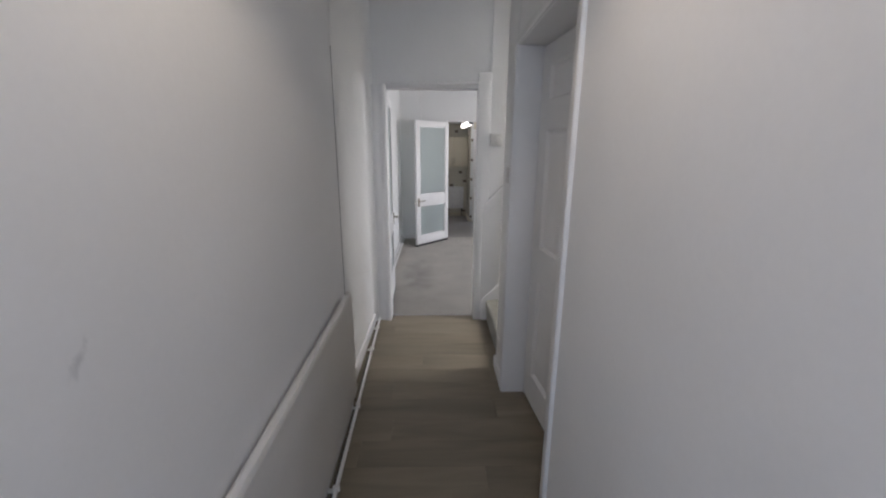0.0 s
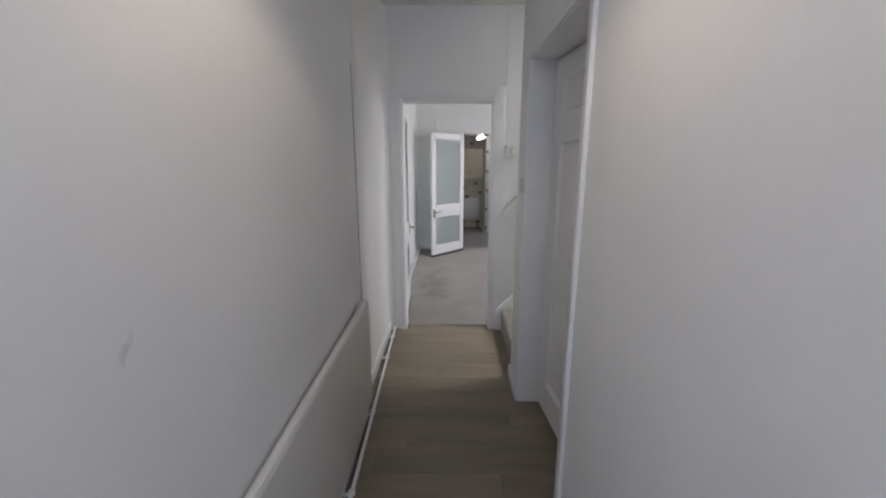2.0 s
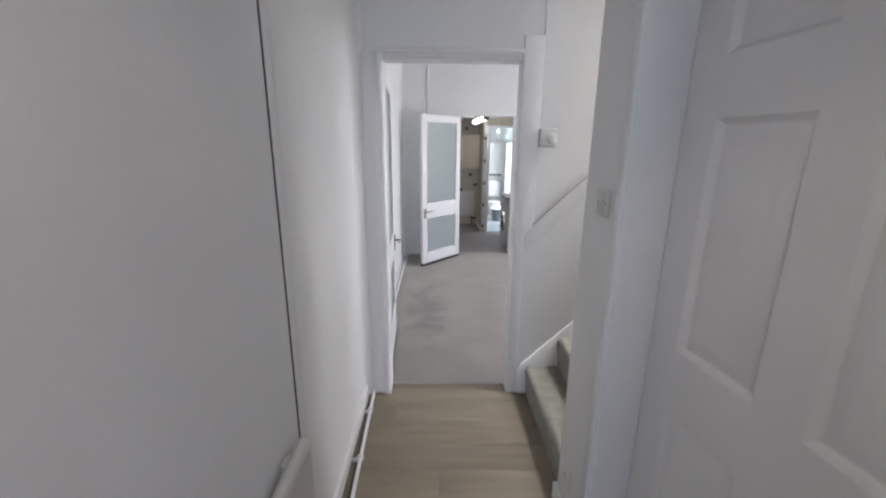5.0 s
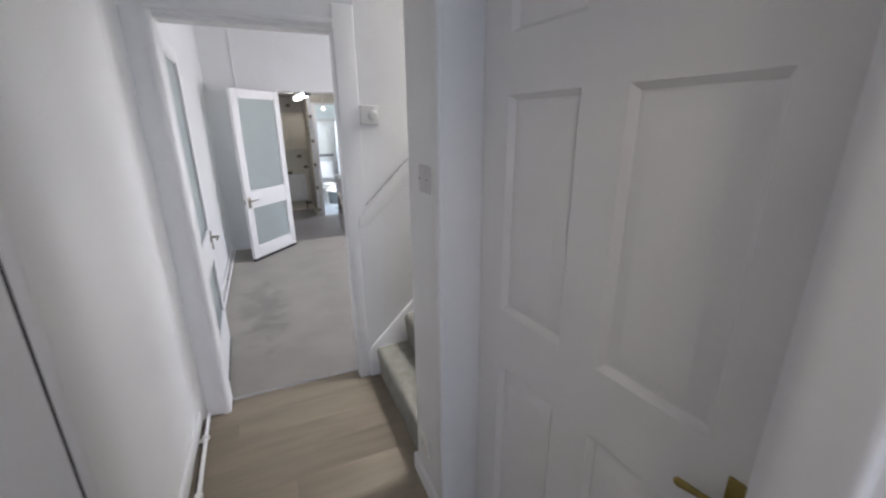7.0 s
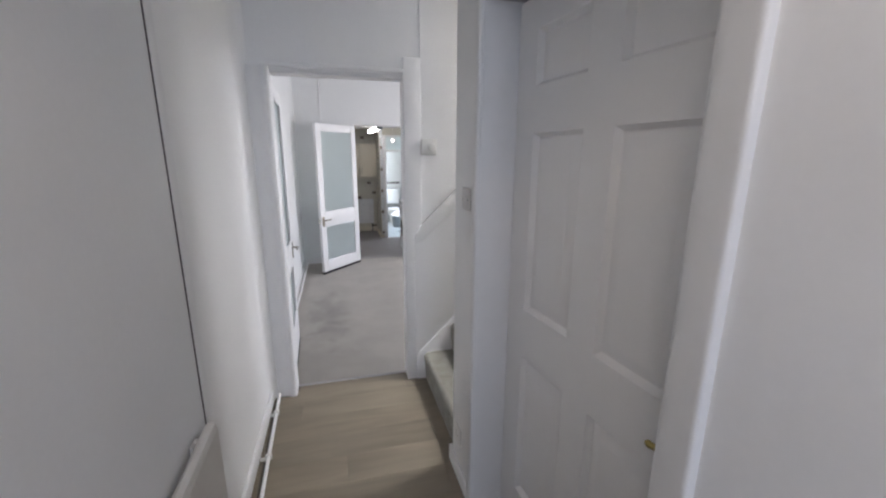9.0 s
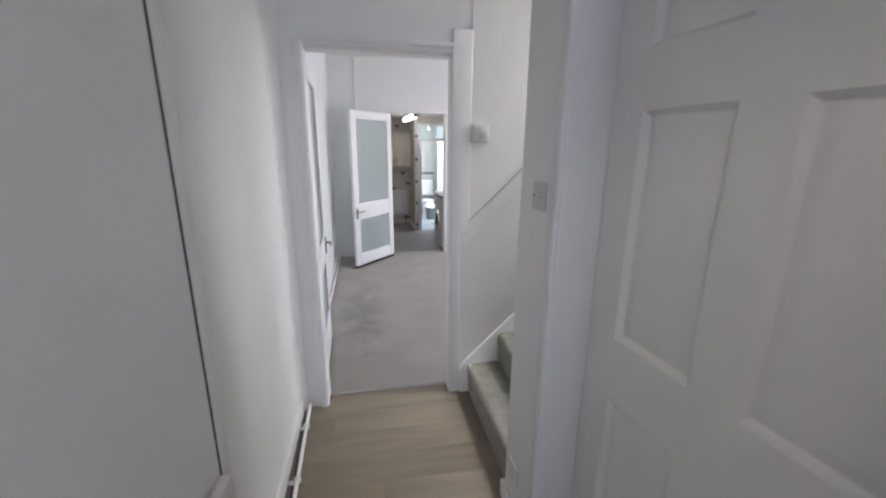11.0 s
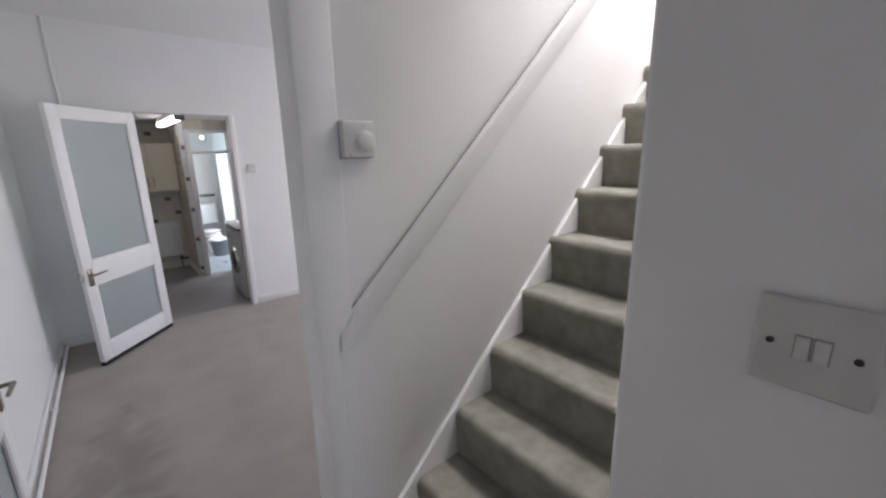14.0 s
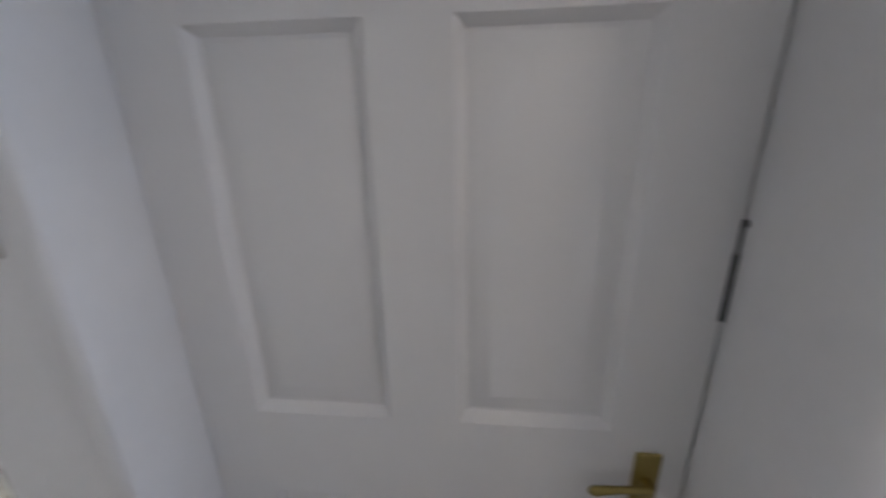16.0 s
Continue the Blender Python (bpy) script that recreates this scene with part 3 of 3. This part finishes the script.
for d, dep in ((0.0, -0.002), (0.010, 0.0035), (0.020, 0.007), (0.032, 0.010), (0.048, 0.012), (0.060, 0.012)):
    rows.append([bm.verts.new((x, YA - dep, slope(x, 0.526, 1.100) + d * 1.39)) for x in (0.5235, XE)])
rows.append([bm.verts.new((x, YA - 0.012, 4.88)) for x in (0.5235, XE)])
rows.append([bm.verts.new((x, YA + 0.002, 4.88)) for x in (0.5235, XE)])
for a, b in zip(rows, rows[1:] + rows[:1]):
    bm.faces.new((a[0], a[1], b[1], b[0]))
for i in (0, 1):
    bm.faces.new([r[i] for r in rows])
bmesh.ops.recalc_face_normals(bm, faces=bm.faces[:])
solid("wall_stair_upper", bm, PAINT, "white plaster stair wall rounding back above the ledge rail", "wall")

# ---- hall fittings ----
rad = thing("radiator", "cream enamel single-panel radiator low on the wall", "radiator")
RY0, RY1 = 0.45, 2.025
ang = math.degrees(math.atan(-SKEW))
rad.matrix_world = pose(-0.401, RY1, 0.018, 0.6, 0, 0.1)
L = RY1 - RY0
bm = bmesh.new()
prism(bm, [(-0.012, 0.12), (0.012, 0.115), (0.018, 0.13), (0.018, 0.72), (0.012, 0.738), (-0.004, 0.742), (-0.014, 0.736), (-0.016, 0.72)], "y", -L, 0.0, 0.002, 2)
part("panel", bm, RADP, rad)
for y in (-0.15, -L + 0.15):
    bm = bmesh.new()
    box(bm, -0.034, y - 0.015, 0.2, -0.014, y + 0.015, 0.70, 0.002)
    part("bracket", bm, RADP, rad)
bm = bmesh.new()
rod(bm, (-0.030, -0.05, 0.715), (-0.016, -0.05, 0.715), 0.012)
rod(bm, (-0.034, -0.085, 0.712), (-0.034, -0.055, 0.712), 0.014, 0.011)
part("bleed_valve", bm, RADP, rad)
bm = bmesh.new()
rod(bm, (0, -0.02, 0.12), (0, -0.02, 0.035), 0.0085)
rod(bm, (0, -0.02, 0.105), (0, -0.02, 0.075), 0.014)
part("valve", bm, CHROME, rad)

bm = bmesh.new()
px = lambda y: -0.426 + (3.33 - y) * 0.0275
rod(bm, (px(0.2), 0.2, 0.026), (px(3.318), 3.318, 0.026), 0.0095)
PIPE = bm
# thin dark strip on the floor behind the pipe, in the underlay's colour
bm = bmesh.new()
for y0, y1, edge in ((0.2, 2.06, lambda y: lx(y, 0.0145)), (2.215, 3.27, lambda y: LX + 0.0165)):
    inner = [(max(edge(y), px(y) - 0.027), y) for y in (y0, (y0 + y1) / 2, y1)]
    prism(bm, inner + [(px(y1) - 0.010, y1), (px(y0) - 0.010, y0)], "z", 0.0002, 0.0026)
solid("trim_floor_strip", bm, UNDER, "dark strip on the floor behind the heating pipe", "trim")
bm = PIPE
pipe = thing("heating_pipe", "white painted heating pipe run along the skirting", "pipe")
part("pipe", bm, GLOSS, pipe)
for y in (1.45, 2.05, 2.75, 3.12):
    bm = bmesh.new()
    box(bm, px(y) - 0.04, y - 0.009, 0.006, px(y) + 0.004, y + 0.009, 0.020, 0.003)
    box(bm, px(y) - 0.016, y - 0.008, 0.012, px(y) + 0.016, y + 0.008, 0.041, 0.005)
    part("pipe_clip", bm, PLASTIC, pipe)

# light switch on the partition end
sw = thing("light_switch", "aged white double rocker light switch with dark screws", "light switch", at=pose(RX, 2.347, 1.370))
bm = bmesh.new()
box(bm, -0.009, -0.044, -0.045, 0, 0.044, 0.045, 0.004, 3)
plate = part("plate", bm, SWITCHP, sw)
# darker boxes stand in for shade in the gaps round each rocker
part("rocker_gap_shade", boxes((-0.0094, -0.0130, -0.0117, -0.0085, -0.0006, 0.0117), (-0.0094, 0.0006, -0.0117, -0.0085, 0.0130, 0.0117)), SHADOWLINE, sw, "dark outline painted as the shade round the rockers")
for s, tilt in ((1, 3), (-1, -3)):
    bm = bmesh.new()
    box(bm, -0.004, -0.0053, -0.0108, 0.003, 0.0053, 0.0108, 0.0012)
    r = part("rocker", bm, ROCKP, sw, "off-white rocker")
    r.matrix_world = sw.matrix_world @ pose(-0.009, s * 0.0067, 0, 0, tilt, 0)
for s in (1, -1):
    bm = bmesh.new()
    rod(bm, (-0.0102, s * 0.0302, 0), (-0.008, s * 0.0302, 0), 0.0032)
    part("screw", bm, STEEL, sw, "dark screw head")

# socket low on the partition
so = thing("power_socket", "small white painted-over power socket plate", "socket", at=pose(RX, 2.415, 0.236))
bm = bmesh.new()
box(bm, -0.010, -0.044, -0.043, 0, 0.044, 0.043, 0.004, 3)
part("plate", bm, PLASTIC, so)
for y, z in ((0, 0.018), (0.011, -0.004), (-0.011, -0.004)):
    part("pin_slot", boxes((-0.0106, y - 0.003, z - 0.002, -0.0095, y + 0.003, z + 0.002)), STEEL, so)

# thermostat on the wall beside the stairs
st = thing("thermostat", "white square room thermostat with a round dial", "thermostat", at=pose(0.573, YA - 0.012, 1.590))
bm = bmesh.new()
box(bm, -0.047, -0.027, -0.048, 0.047, 0, 0.048, 0.004, 3)
part("housing", bm, PLASTIC, st)
# sheet pokes out left and below, painting the housing's cast shadow
part("edge_shade", boxes((-0.0485, -0.005, -0.0498, 0.046, 0.001, 0.046)), SHADOWLINE, st, "dark sheet painted as the shadow left of and below the housing")
bm = bmesh.new()
rod(bm, (0.016, -0.034, -0.004), (0.016, -0.026, -0.004), 0.0275, 0.0275, 28)
ball(bm, (0.016, -0.034, -0.004), 0.0272, 1, 0.42, 1, 24)
part("dial", bm, PLASTIC, st, "round white dial knob")
bm = bmesh.new()
box(bm, 0.0145, -0.0278, 0.034, 0.0175, -0.0265, 0.0368)
part("indicator", bm, STEEL, st)
bm = bmesh.new()
box(bm, -0.036, -0.0282, -0.042, -0.022, -0.0265, -0.040)
part("maker_mark", bm, SHADOWLINE, st, "tiny dark mark")

# smoke alarm on the ceiling
sa = thing("smoke_alarm", "round white smoke alarm on the ceiling", "smoke alarm", at=pose(0.04, 3.16, CH))
bm = bmesh.new()
rod(bm, (0, 0, -0.014), (0, 0, 0), 0.058, 0.062, 32)
part("base", bm, PLASTIC, sa)
bm = bmesh.new()
rod(bm, (0, 0, -0.042), (0, 0, -0.014), 0.040, 0.052, 32)
part("cover", bm, PLASTIC, sa)

# old hinge bracket by the cover strip
hk = thing("door_stop_hook", "tiny pale metal hook on the cover strip", "hook", at=pose(LX + 0.001, 2.23, 1.62))
bm = bmesh.new()
box(bm, -0.002, -0.004, -0.016, 0.002, 0.004, 0.016, 0.001)
part("plate", bm, PLASTIC, hk)

# ---- living room ----
ZF = -0.03
strip("baseboard_back", "white skirting board of the back wall", [(KX1 + 0.027, YB - 0.014, ZF, 4.0, YB, 0.05), (-0.49, YB - 0.014, ZF, KX0 - 0.02, YB, 0.05)], bevel=0.003)
strip("baseboard_living_left", "white skirting board", [(-0.50, YA2, ZF, -0.484, YB - 0.015, 0.05)], bevel=0.003)
bm = bmesh.new()
rod(bm, (-0.455, 4.3, 0.005), (-0.455, YB - 0.05, 0.005), 0.0105)
pp = thing("skirting_pipe", "white heating pipe along the living room skirting", "pipe")
part("pipe", bm, GLOSS, pp)
for y in (4.6, 5.6, 6.5):
    bm = bmesh.new()
    box(bm, -0.485, y - 0.009, -0.008, -0.442, y + 0.009, 0.018, 0.003)
    part("pipe_clip", bm, PLASTIC, pp)
bm = bmesh.new()
rod(bm, (-0.150, YB - 0.008, 1.9), (-0.158, YB - 0.008, 2.24), 0.006)
rod(bm, (-0.158, YB - 0.008, 2.24), (-0.152, YB - 0.008, 2.62), 0.006)
cb = thing("surface_cable", "white surface-run cable down the wall", "cable")
part("cable", bm, GLOSS, cb)
kfr = thing("kitchen_door_frame", "white painted kitchen door frame", "door frame", kind="structure")
for nm, r in (("lining_left", (KX0, YB - 0.012, ZF, KX0 + 0.02, YB2, KZ)), ("lining_right", (KX1 - 0.035, YB - 0.014, ZF, KX1 + 0.012, YB2, KZ)), ("lining_head", (KX0 + 0.02, YB - 0.012, KZ - 0.02, KX1 - 0.035, YB2, KZ))):
    bm = bmesh.new()
    box(bm, *r, bevel=0.004)
    part(nm, bm, GLOSS, kfr)
ws = thing("light_switch", "white square light switch on the back wall", "light switch", at=pose(1.208, YB, 1.43))
bm = bmesh.new()
box(bm, -0.043, -0.009, -0.043, 0.043, 0, 0.043, 0.004, 3)
part("plate", bm, SWITCHP, ws)
bm = bmesh.new()
box(bm, -0.006, -0.013, -0.012, 0.006, -0.008, 0.012, 0.001)
part("rocker", bm, PLASTIC, ws)

# ---- kitchen ----
AX, AY, BY = 0.81, 8.46, 9.25
KC = 2.03
solid("wall_kitchen_left", boxes((-0.7, YB2, ZF - 0.1, -0.5, 9.4, 2.2)), CREAM, "cream kitchen wall", "wall")
solid("wall_alcove_back", boxes((-0.5, BY, ZF - 0.1, AX + 0.1, BY + 0.12, 2.2)), GROUT, "wall behind the kitchen tiles", "wall")
solid("wall_utility_front", boxes((AX + 0.008, AY + 0.008, ZF - 0.1, AX + 0.06, 10.4, 2.2), (AX + 0.06, AY + 0.008, 1.90, 1.48, AY + 0.1, 2.2), (1.40, AY + 0.008, ZF - 0.1, 2.3, AY + 0.1, 1.9)), GROUT, "narrow tiled wall end beside the back door", "wall")
solid("wall_kitchen_right", boxes((2.3, YB2, ZF - 0.1, 2.4, 8.4, 2.2), (2.3, 8.4, ZF - 0.1, 2.4, 9.6, 1.0), (2.3, 9.6, ZF - 0.1, 2.4, 10.5, 2.2)), WTILE, "white kitchen side wall", "wall")
solid("wall_utility_back", boxes((AX, 10.4, ZF - 0.1, 2.4, 10.5, 2.2)), WTILE, "white tiled back wall with a dark border row", "wall")
solid("wall_utility_return", boxes((1.50, 10.0, ZF - 0.1, 2.3, 10.06, 2.1)), WTILE, "white return wall in the back room", "wall")
solid("ceiling_utility", boxes((AX, 8.56, 2.1, 2.4, 10.5, 2.2)), CEIL, "white back room ceiling", "ceiling")
bt = thing("border_tile_row", "dark patterned border tile row on white tiles", "border tiles", kind="structure")
for i in range(4):
    bm = bmesh.new()
    box(bm, 1.02 + i * 0.115, 10.392, 0.875, 1.02 + i * 0.115 + 0.108, 10.40, 0.925, 0.001)
    part("border_tile", bm, BORDER, bt)
udf = thing("utility_door_frame", "white painted back room door frame with a transom pane", "door frame", kind="structure")
for nm, r in (("jamb_left", (AX + 0.065, AY - 0.012, ZF, AX + 0.125, AY + 0.1, 1.90)), ("jamb_right", (1.36, AY - 0.012, ZF, 1.42, AY + 0.1, 1.90)), ("transom_bar", (AX + 0.125, AY - 0.012, 1.60, 1.36, AY + 0.1, 1.64)), ("head", (AX + 0.125, AY - 0.012, 1.87, 1.36, AY + 0.1, 1.90))):
    bm = bmesh.new()
    box(bm, *r, bevel=0.004)
    part(nm, bm, GLOSS, udf)
part("transom_pane", boxes((AX + 0.125, AY + 0.04, 1.64, 1.36, AY + 0.046, 1.87)), FROST, udf, "obscure transom pane")
bl = thing("bare_bulb", "small lit bulb behind the transom", "bulb", at=pose(1.05, AY - 0.15, 1.80))
bm = bmesh.new()
ball(bm, (0, 0, 0), 0.028)
part("glass", bm, BULB, bl)
bm = bmesh.new()
rod(bm, (0, 0, 0.02), (0, 0, 0.06), 0.016)
rod(bm, (0, 0, 0.06), (0, 0, KC - 1.80), 0.004)
part("holder", bm, PLASTIC, bl)

fl = thing("fluorescent_light", "lit fluorescent batten light on the kitchen ceiling", "ceiling light", at=pose(0.70, 7.25, KC, 0, 0, 2))
bm = bmesh.new()
box(bm, -0.035, 0, -0.05, 0.035, 1.3, 0, 0.004)
part("batten", bm, PLASTIC, fl)
bm = bmesh.new()
box(bm, -0.040, 0.03, -0.104, 0.040, 1.27, -0.05, 0.012, 3)
part("diffuser", bm, TUBE, fl, "glowing white diffuser")
for y in (0.0, 1.27):
    bm = bmesh.new()
    box(bm, -0.044, y, -0.108, 0.044, y + 0.03, -0.002, 0.004)
    part("end_cap", bm, GREYP, fl, "grey end cap")

cab = thing("wall_cabinet", "cream two-door kitchen wall cabinet with chrome bar handles", "cabinet", at=pose(0.0, 8.95, 1.13))
part("body", boxes((0.165, 0.018, 0, 0.80, 0.295, 0.62)), CREAM, cab)
for x0, x1, hx in ((0.165, 0.482, 0.455), (0.488, 0.80, 0.515)):
    bm = bmesh.new()
    box(bm, x0, 0, 0.003, x1, 0.017, 0.617, 0.003)
    dr = part("door", bm, CREAM, cab)
    bm = bmesh.new()
    rod(bm, (hx, -0.025, 0.05), (hx, -0.025, 0.17), 0.006)
    rod(bm, (hx, -0.025, 0.06), (hx, 0, 0.06), 0.004)
    rod(bm, (hx, -0.025, 0.16), (hx, 0, 0.16), 0.004)
    part("handle", bm, CHROME, dr, "chrome bar handle")
bm = bmesh.new()
box(bm, 0.165, -0.004, -0.022, 0.80, 0.02, -0.001)
part("pelmet", bm, CREAM, cab)
kr = thing("kitchen_radiator", "cream panel radiator under the tiles", "radiator", at=pose(0.0, BY - 0.1, 0.155))
bm = bmesh.new()
box(bm, 0.36, 0, 0, 0.735, 0.05, 0.505, 0.008, 3)
part("panel", bm, WHITE, kr)
for x in (0.42, 0.62):
    part("bracket", boxes((x, 0.05, 0.1, x + 0.05, 0.092, 0.4)), RADP, kr)
# two dark rods added for the shaded tile row under the radiator
for x in (0.395, 0.70):
    bm = bmesh.new()
    rod(bm, (x, 0.025, -0.185), (x, 0.025, 0.01), 0.008)
    rod(bm, (x, 0.025, -0.065), (x, 0.025, -0.015), 0.017)
    part("valve", bm, STEEL, kr, "dark rod added for the shaded tile row under the radiator")
solid("baseboard_kitchen", boxes((-0.5, BY - 0.03, ZF, AX, BY - 0.008, 0.07), (AX - 0.014, AY, ZF, AX, BY - 0.03, 0.05)), CREAM, "cream kitchen skirting", "trim")

wm = thing("washing_machine", "silver-grey front-loading washing machine with a dark porthole", "washing machine", at=pose(1.03, 6.98, ZF))
bm = bmesh.new()
box(bm, 0, 0, 0.02, 0.56, 0.60, 0.80, 0.012, 3)
part("body", bm, SILVER, wm)
bm = bmesh.new()
rod(bm, (-0.022, 0.30, 0.42), (0.01, 0.30, 0.42), 0.155, 0.165, 36)
dr = part("door", bm, CHROME, wm, "grey porthole ring")
bm = bmesh.new()
ball(bm, (-0.018, 0.30, 0.42), 0.115, 0.18, 1, 1, 24)
part("porthole", bm, DGLASS, dr, "dark porthole glass")
bm = bmesh.new()
box(bm, -0.004, 0.01, 0.68, 0.004, 0.59, 0.785, 0.003)
pn = part("control_panel", bm, SILVER, wm)
bm = bmesh.new()
rod(bm, (-0.024, 0.38, 0.735), (0, 0.38, 0.735), 0.024)
part("knob", bm, PLASTIC, pn)
bm = bmesh.new()
box(bm, -0.012, -0.004, 0.80, 0.57, 0.604, 0.818, 0.004)
part("top", bm, DGLASS, wm, "dark-edged top")
bm = bmesh.new()
box(bm, -0.010, -0.002, 0.818, 0.568, 0.602, 0.832, 0.004)
part("lid", bm, WHITE, wm)
part("plinth", boxes((0.02, 0.02, 0, 0.54, 0.58, 0.02)), BLACK, wm)

wc = thing("toilet", "white toilet against the tiled back wall", "toilet", at=pose(1.27, 10.39, ZF))
bm = bmesh.new()
box(bm, -0.17, -0.17, 0.45, 0.17, 0, 0.80, 0.025, 3)
part("cistern", bm, WHITE, wc)
bm = bmesh.new()
rod(bm, (0, -0.36, 0), (0, -0.36, 0.2), 0.08, 0.10, 24)
ball(bm, (0, -0.36, 0.27), 0.15, 1, 1.25, 0.6, 24)
part("bowl", bm, WHITE, wc)
bm = bmesh.new()
ball(bm, (0, -0.36, 0.355), 0.15, 1, 1.25, 0.12, 24)
part("seat", bm, WHITE, wc)
bk = thing("bucket", "dark grey plastic bucket on the tiled floor", "bucket", at=pose(1.30, 9.62, ZF))
bm = bmesh.new()
rod(bm, (0, 0, 0), (0, 0, 0.25), 0.11, 0.14, 24)
part("pail", bm, GREYP, bk)
bm = bmesh.new()
rod(bm, (0, 0, 0.235), (0, 0, 0.258), 0.147, 0.147, 24)
part("rim", bm, GREYP, bk)

cl = thing("cleaning_cloth", "white crumpled cleaning cloth over the bucket rim", "cloth", at=pose(1.27, 9.58, ZF + 0.27))
bm = bmesh.new()
bmesh.ops.create_icosphere(bm, subdivisions=4, radius=0.13)
for v in bm.verts:
    n = noise.noise(v.co * 14) * 0.028 + noise.noise(v.co * 31) * 0.012
    v.co = Vector((v.co.x * 1.05, v.co.y * 0.95, v.co.z * 0.32)) + v.normal * n
    v.co.z = max(v.co.z, -0.014)
part("fabric", bm, WHITE, cl)

# ---- floor planks ----
PW, PL = 0.182, 1.22
floor_ob = bpy.data.objects["floor"]
prng = random.Random(5)
def plank(x0, x1, y0, y1):
    bm = bmesh.new()
    box(bm, x0, y0 + 0.0004, -0.006, x1 - 0.0008, y1 - 0.0004, 0.0)
    part("plank", bm, PLANK, floor_ob)
y = -1.86
while y < YA + 0.088:
    y1 = min(y + PW, YA + 0.09)
    x = -0.52 - prng.uniform(0.1, 1.1)
    while x < 0.70:
        x1 = x + PL
        a, b = max(x, -0.52), min(x1, 0.70)
        if b - a > 0.02:
            plank(a, b, y, y1)
        x = x1
    y = y1
bm = bmesh.new()
prism(bm, [(YA + 0.082, 0.0), (YA + 0.090, 0.006), (YA + 0.102, 0.006), (YA + 0.108, -0.028), (YA + 0.082, -0.006)], "x", OX0 + 0.001, OX1 - 0.017)
solid("trim_threshold", bm, SHADOWLINE, "thin grey-brown threshold strip between vinyl and carpet", "trim")

# ---- kitchen wall tiles ----
def tile_mesh(name, motif, glaze=None):
    bm = bmesh.new()
    s, d = 0.047, 0.007
    box(bm, -s, -d, -s, s, 0, s, 0.0015, 1)
    if motif:
        box(bm, -0.037, -d - 0.0012, -0.026, 0.037, -d + 0.001, 0.026, mi=1)
    return mesh(name, bm, [glaze or TILE, MOTIF])
plain, decor = tile_mesh("tile", False), tile_mesh("tile_decor", True)
plain_pale, decor_pale = tile_mesh("pale_tile", False, WTILE), tile_mesh("pale_tile_decor", True, WTILE)
def lay(parent, at, nx, nz, step, spot):
    for i in range(nx):
        for j in range(nz):
            ob = new("tile", decor if spot(i, j) else plain)
            ob.parent = parent
            ob.matrix_world = at @ pose(i * step + step / 2, 0, j * step + step / 2)
back = bpy.data.objects["wall_alcove_back"]
lay(back, pose(0.01, BY, 0.03), 8, 20, 0.10, lambda i, j: (i * 3 + j * 5) % 7 == 0)
side = bpy.data.objects["wall_utility_front"]
lay(side, pose(AX + 0.008, BY, 0.03, 0, 0, -90), 8, 20, 0.10, lambda i, j: (i * 3 + j * 2) % 8 == 0)
for j in range(20):
    ob = new("tile", decor_pale if j % 4 == 0 else plain_pale)
    ob.parent = side
    ob.matrix_world = pose(AX + 0.036, AY + 0.008, 0.08 + 0.1 * j) @ Matrix.Diagonal((0.56, 1, 1, 1))
